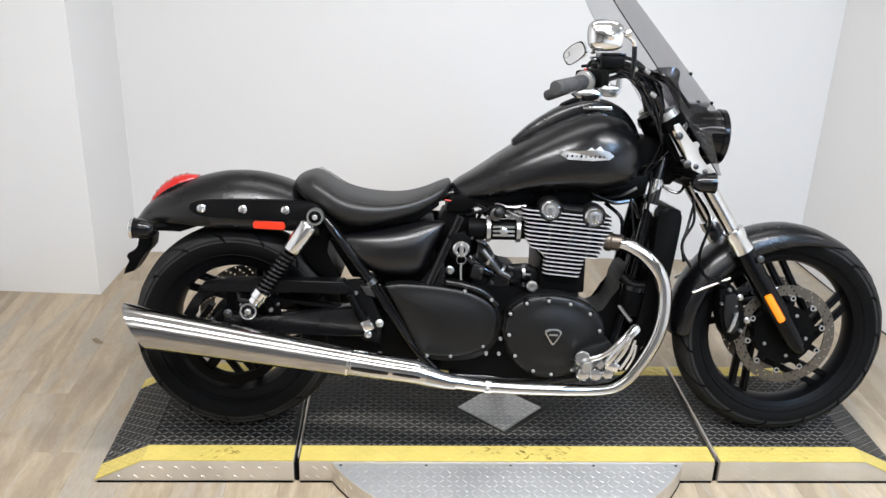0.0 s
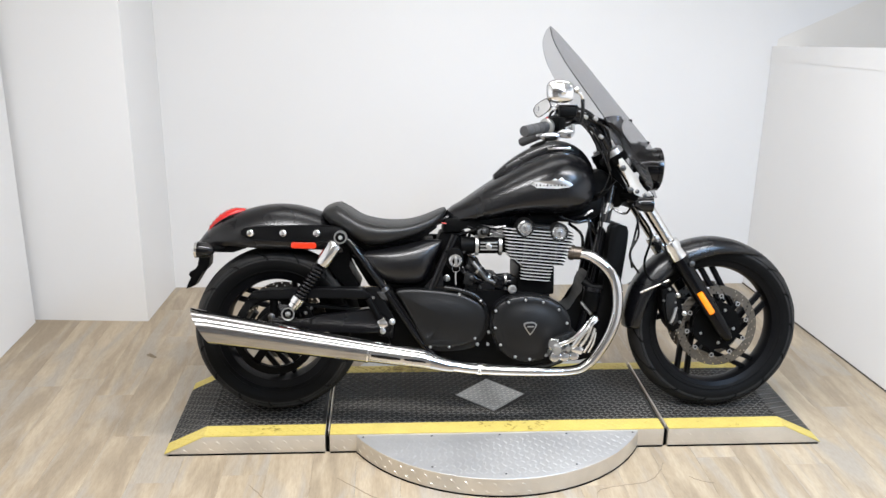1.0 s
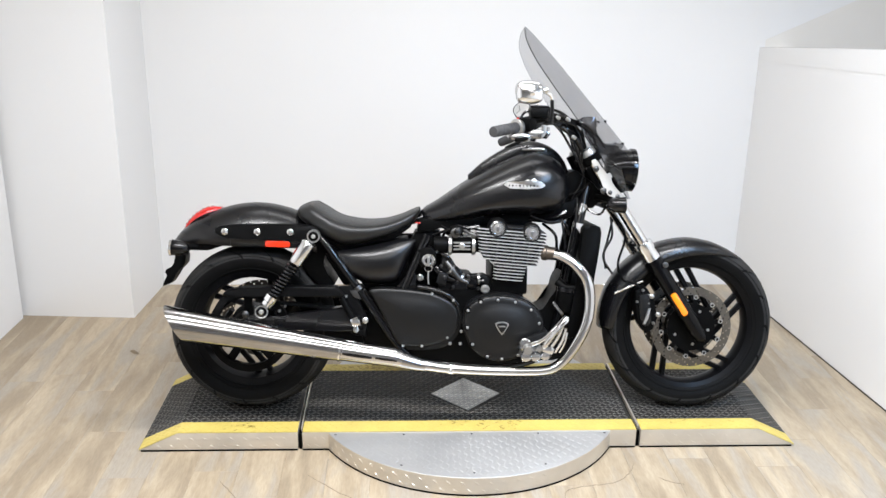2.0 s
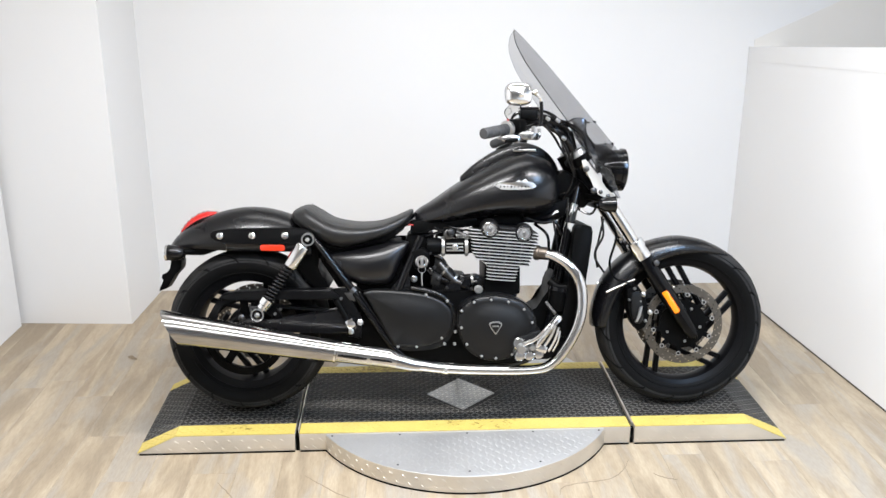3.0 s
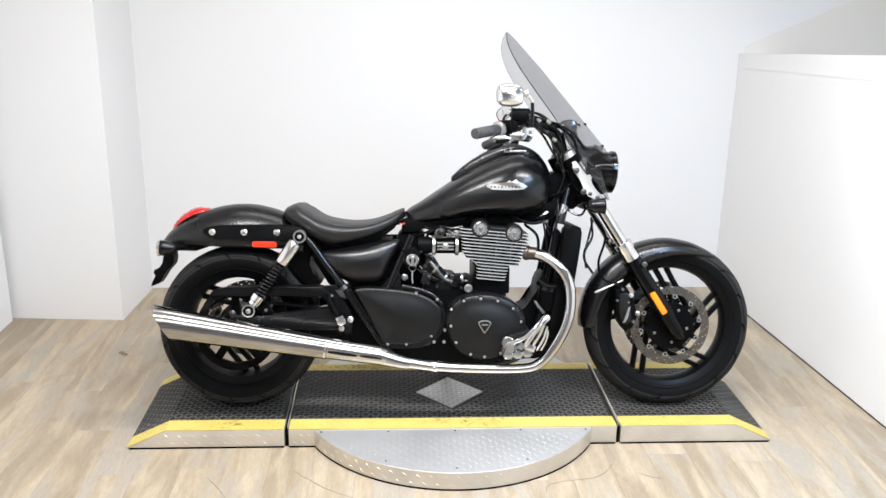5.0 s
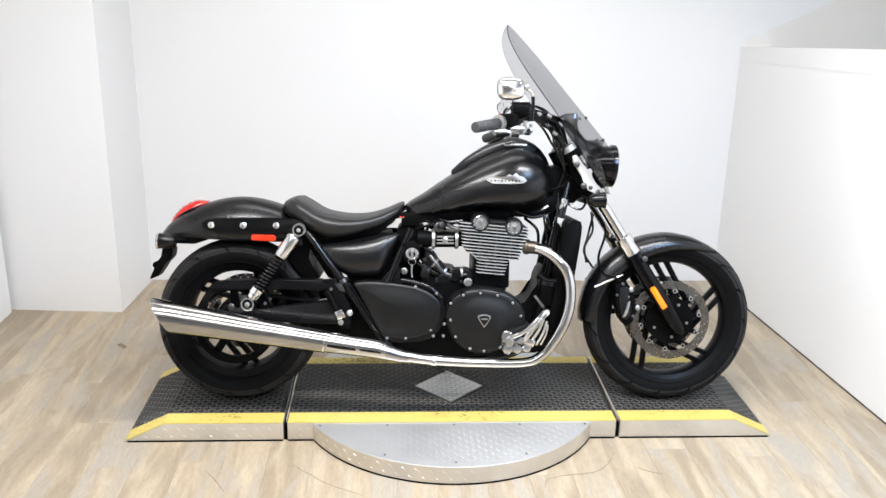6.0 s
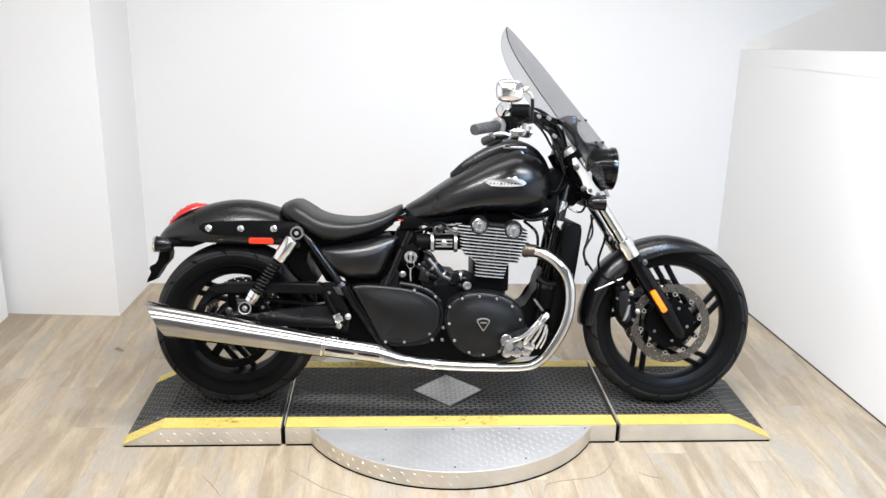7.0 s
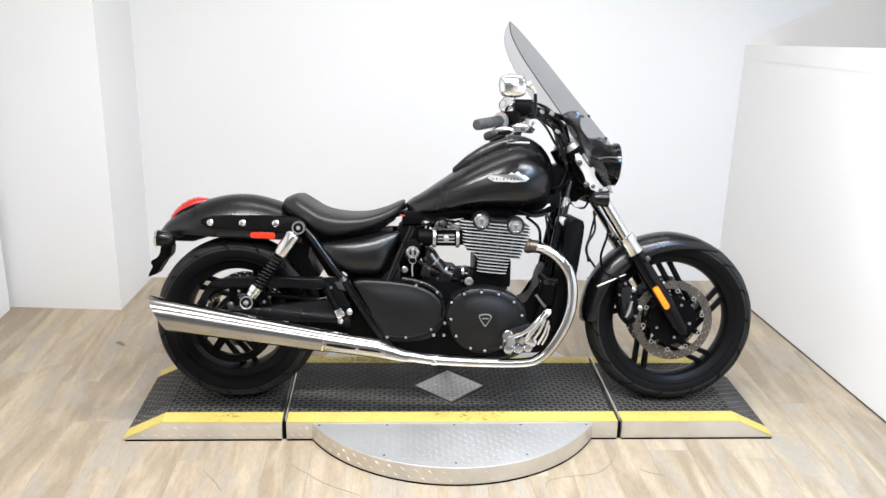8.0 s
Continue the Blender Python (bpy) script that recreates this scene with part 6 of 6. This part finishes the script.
part("gearbox_rear", slab([(-0.475, 0.445), (-0.30, 0.46), (-0.25, 0.30), (-0.30, 0.20), (-0.42, 0.235), (-0.47, 0.30)], -0.10, 0.10, 0.02), DULL, bike)
# added black plate fills a see-through gap that lies in shade
part("lower_frame_plate", slab([(-0.555, 0.315), (-0.43, 0.335), (-0.40, 0.235), (-0.545, 0.222)], -0.118, -0.102, 0.004), DULL, frame_ob)
part("battery_box", slab([(-0.52, 0.60), (-0.25, 0.64), (-0.24, 0.46), (-0.40, 0.46)], -0.10, 0.10, 0.01), DULL, bike)

S_TOP, S_LOW = Vector((-0.583, 0, 0.659)), Vector((-0.769, 0, 0.387))
for s in (-1, 1):
    y = s * 0.165
    top, low = S_TOP + Y * y, S_LOW + Y * y
    d = (low - top).normalized()
    L = (low - top).length
    shock = part("shock_absorber", turned([(0.012, 0.012), (0.022, 0.013), (0.028, 0.024), (0.033, 0.0265), (0.112, 0.0265), (0.118, 0.024), (0.12, 0.018)], top, d, 28), BRIGHT, bike, "chrome and black rear shock absorber")
    part("shock_eye", turned([(-0.014, 0.014), (-0.014, 0.023), (0.014, 0.023), (0.014, 0.014)], top, Y, 28), ALU, shock, "silver shock eye")
    part("eye_bolt", turned([(0.010, 0.018), (0.016, 0.0175), (0.018, 0.015)], top, (0, s, 0), 24), DULL, shock)
    part("eye_screw", turned([(0.017, 0.0075), (0.021, 0.0072), (0.023, 0.005)], top, (0, s, 0), 12), BOLT, shock)
    part("shock_rod", turned([(0.11, 0.014), (L - 0.02, 0.014)], top, d, 16), DULL, shock)
    u = d.orthogonal().normalized()
    v = d.cross(u)
    coil = []
    turns = 10.5
    for k in range(int(turns * 10) + 1):
        a = 2 * math.pi * k / 10
        h = 0.122 + (L - 0.122 - 0.068) * k / (turns * 10)
        coil.append(top + d * h + 0.0195 * (math.cos(a) * u + math.sin(a) * v))
    part("shock_spring", tube(coil, 0.0045, 8, 1), SATIN, shock, "black coil spring")
    part("shock_base", turned([(L - 0.070, 0.020), (L - 0.068, 0.0245), (L - 0.045, 0.0245), (L - 0.042, 0.021), (L - 0.028, 0.021), (L - 0.020, 0.013), (L - 0.01, 0.012)], top, d, 24), CHROME, shock, "chrome spring adjuster")
    part("shock_foot", turned([(-0.013, 0.012), (-0.013, 0.022), (0.013, 0.022), (0.013, 0.012)], low, Y, 28), GLOSS, shock)
    part("foot_washer", turned([(0, 0.022), (0.0, 0.0235), (0.004, 0.0235), (0.004, 0.019)], low + Y * (s * 0.012), (0, s, 0), 28, caps=False), ALU, shock)
    part("foot_bolt", turned([(0, 0.010), (0.014, 0.0095), (0.017, 0.006)], low + Y * (s * 0.008), (0, s, 0), 6), ALU, shock)

# foot controls
peg = part("passenger_peg", tube([(-0.486, -0.165, 0.438), (-0.447, -0.172, 0.366)], 0.0125, 16), DULL, bike, "folded black rubber passenger peg")
part("peg_hinge", box(-0.436, -0.168, 0.352, 0.030, 0.028, 0.034, 0.006, pose(0, 0, 0, 0, -25)), CHROME, peg, "bright peg hinge")
part("peg_bracket", slab([(-0.50, 0.475), (-0.45, 0.478), (-0.395, 0.36), (-0.40, 0.29), (-0.45, 0.30)], -0.150, -0.125, 0.005), BLACK, peg, "black peg bracket")
part("bracket_plate", slab([(-0.458, 0.462), (-0.432, 0.462), (-0.415, 0.430), (-0.440, 0.435)], -0.156, -0.150, 0.002), DARK_STEEL, peg)
for x, z, r in ((-0.402, 0.352, 0.0092), (-0.435, 0.318, 0.0085), (-0.470, 0.440, 0.005), (-0.40, 0.262, 0.005)):
    bolt("peg_bolt", (x, -0.152, z), peg, r, 0.010, ALU)
pedal = part("brake_pedal", tube([(0.300, -0.265, 0.385, 0.010), (0.265, -0.275, 0.350, 0.009), (0.225, -0.275, 0.312, 0.0075), (0.185, -0.265, 0.292, 0.009)], seg=12), CHROME, bike, "polished chrome brake pedal and footrest")
part("pedal_pad", pillow([(0.316, 0.384), (0.312, 0.393), (0.298, 0.394), (0.262, 0.352), (0.228, 0.302), (0.222, 0.284), (0.233, 0.280), (0.262, 0.320), (0.296, 0.362)], -0.262, -0.290, 0.5, 0.004, smooth=3), BRIGHT, pedal, "chrome pedal pad", 60)
for xa, za, xb, zb, thickness in ((0.298, 0.366, 0.252, 0.272, 0.0062), (0.307, 0.350, 0.272, 0.262, 0.0052), (0.311, 0.336, 0.288, 0.262, 0.0036)):
    part("pedal_rod", tube([(xa, -0.262, za), ((xa + xb) / 2 + 0.005, -0.262, (za + zb) / 2), (xb, -0.255, zb)], thickness, 10), CHROME, pedal)
part("pedal_clip", box(0.300, -0.258, 0.366, 0.030, 0.024, 0.014, 0.004, pose(0, 0, 0, 0, -35)), DULL, pedal)
part("pedal_link", box(0.246, -0.262, 0.274, 0.040, 0.020, 0.026, 0.006, pose(0, 0, 0, 0, 20)), CHROME, pedal)
part("link_pin", box(0.214, -0.258, 0.278, 0.020, 0.022, 0.022, 0.005, pose(0, 0, 0, 0, 45)), ALU, pedal)
part("footrest", turned([(0, 0.018), (0.006, 0.022), (0.026, 0.022), (0.030, 0.018)], (0.172, -0.225, 0.286), (-0.2, -1, 0.1), 24), BRIGHT, pedal, "chrome footrest mount")
part("footrest_rubber", turned([(0, 0.017), (0.03, 0.0175), (0.036, 0.014)], (0.176, -0.248, 0.276), (-0.1, -1, -0.05), 20), ALU, pedal)
for x, z, r in ((0.170, 0.246, 0.020), (0.205, 0.246, 0.019), (0.238, 0.250, 0.018)):
    part("pivot_boss", turned([(0, r), (0.020, r), (0.026, r * 0.75), (0.027, r * 0.4)], (x, -0.235, z), (0, -1, 0), 20), BRIGHT, pedal)
part("pivot_arm", slab([(0.15, 0.238), (0.15, 0.262), (0.20, 0.272), (0.255, 0.268), (0.258, 0.238), (0.20, 0.228)], -0.245, -0.20, 0.008), ALU, pedal)
part("pedal_mount", slab([(0.16, 0.30), (0.25, 0.33), (0.28, 0.26), (0.18, 0.22)], -0.21, -0.10, 0.01), WRINKLE, pedal)
part("rear_brake_line", tube([(0.27, -0.20, 0.43), (0.285, -0.22, 0.41), (0.297, -0.24, 0.395)], 0.006, 8), DARK_STEEL, pedal)

# side stand on the far side
stand = part("side_stand", tube([(0.0, 0.16, 0.20), (-0.02, 0.22, 0.12), (-0.05, 0.285, 0.062)], 0.012, 12), SATIN, bike, "black side stand")
part("stand_foot", turned([(0, 0.026), (0.006, 0.026)], (-0.05, 0.285, 0.054), (0, 0.19, 0.98), 20), SATIN, stand)

# ---- small things on the floor ----
for pts in ([(-0.887, -0.217), (-0.848, -0.269), (-0.803, -0.342)], [(-0.594, -0.184), (-0.53, -0.245), (-0.459, -0.307), (-0.344, -0.374)], [(0.272, -0.339), (0.285, -0.296), (0.348, -0.272), (0.46, -0.249), (0.523, -0.192), (0.554, -0.129)], [(0.62, -0.222), (0.649, -0.248), (0.694, -0.266)]):
    line = curve(pts, 8)
    rough = random.Random(len(line))
    scratch = part("floor_scratch", tube([(x + rough.uniform(-0.002, 0.002), y + rough.uniform(-0.002, 0.002), 0.0, 0.0009 + 0.0008 * math.sin(math.pi * k / len(line))) for k, (x, y) in enumerate(line)], seg=6, n=1), SCRATCH)
    tagged(scratch, "thin dark scratch worn into the plank floor", "scratch", "floor scratches")
chip = part("wood_chip", loft([[(-1.489, 0.834, 0.001), (-1.485, 0.828, 0.001), (-1.486, 0.833, 0.004)], [(-1.466, 0.826, 0.001), (-1.460, 0.806, 0.001), (-1.464, 0.818, 0.016)], [(-1.440, 0.808, 0.001), (-1.436, 0.800, 0.001), (-1.438, 0.804, 0.005)]]), SCRATCH)
tagged(chip, "small curled splinter lying on the plank floor", "splinter")

# ---- floor planks ----
under = bmesh.new()
bmesh.ops.create_cube(under, size=1, matrix=Matrix.Translation((0.65, -1.755, -0.06)) @ Matrix.Diagonal((5.9, 7.1, 0.1, 1)))
floor = tagged(part("floor", under, UNDERLAY, smooth=0), "light grey-brown oak plank floor", "floor", kind="structure")
PLANK_W, PLANK_L = 0.152, 0.914


def plank_mesh(bm, x0, x1, y0, y1):
    """One plank with eased edges between the given sides, its face at z = 0."""
    g, e = 0.0002, 0.0004
    rings = []
    for k, z in ((g, -0.009), (g, -e), (g + e, 0.0)):
        rings.append([(x0 + k, y0 + k, z), (x1 - k, y0 + k, z), (x1 - k, y1 - k, z), (x0 + k, y1 - k, z)])
    return bands(bm, rings)


first, rest = None, bmesh.new()
rng = random.Random(4)
FLOOR_X, FLOOR_Y = (WEST - 0.05, 3.46), (FRONT_WALL - 0.01, BACK + 0.01)
for i in range(-15, 24):
    shift = rng.uniform(0, PLANK_L)
    for j in range(-7, 3):
        x, y = i * PLANK_W, j * PLANK_L + shift
        turn = 180 * rng.randint(0, 1)
        x0, x1 = max(x - PLANK_W / 2, FLOOR_X[0]), min(x + PLANK_W / 2, FLOOR_X[1])
        y0, y1 = max(y - PLANK_L / 2, FLOOR_Y[0]), min(y + PLANK_L / 2, FLOOR_Y[1])
        if x1 - x0 < 0.01 or y1 - y0 < 0.01:
            continue
        near = x < 2.1 and y > -2.6
        if near and x1 - x0 > PLANK_W - 0.001 and y1 - y0 > PLANK_L - 0.001:
            if first is None:
                first = part("plank", plank_mesh(bmesh.new(), -PLANK_W / 2, PLANK_W / 2, -PLANK_L / 2, PLANK_L / 2), PLANK, floor, smooth=0)
                first.location = (x, y, 0)
            else:
                again("plank", first, floor, pose(x, y, 0, 0, 0, turn))
        elif near:
            cut = part("plank", plank_mesh(bmesh.new(), x0 - x, x1 - x, y0 - y, y1 - y), PLANK, floor, smooth=0)
            cut.location = (x, y, 0)
        else:
            plank_mesh(rest, x0, x1, y0, y1)
part("plank_rest", rest, PLANK, floor, smooth=0, kind="stuff")
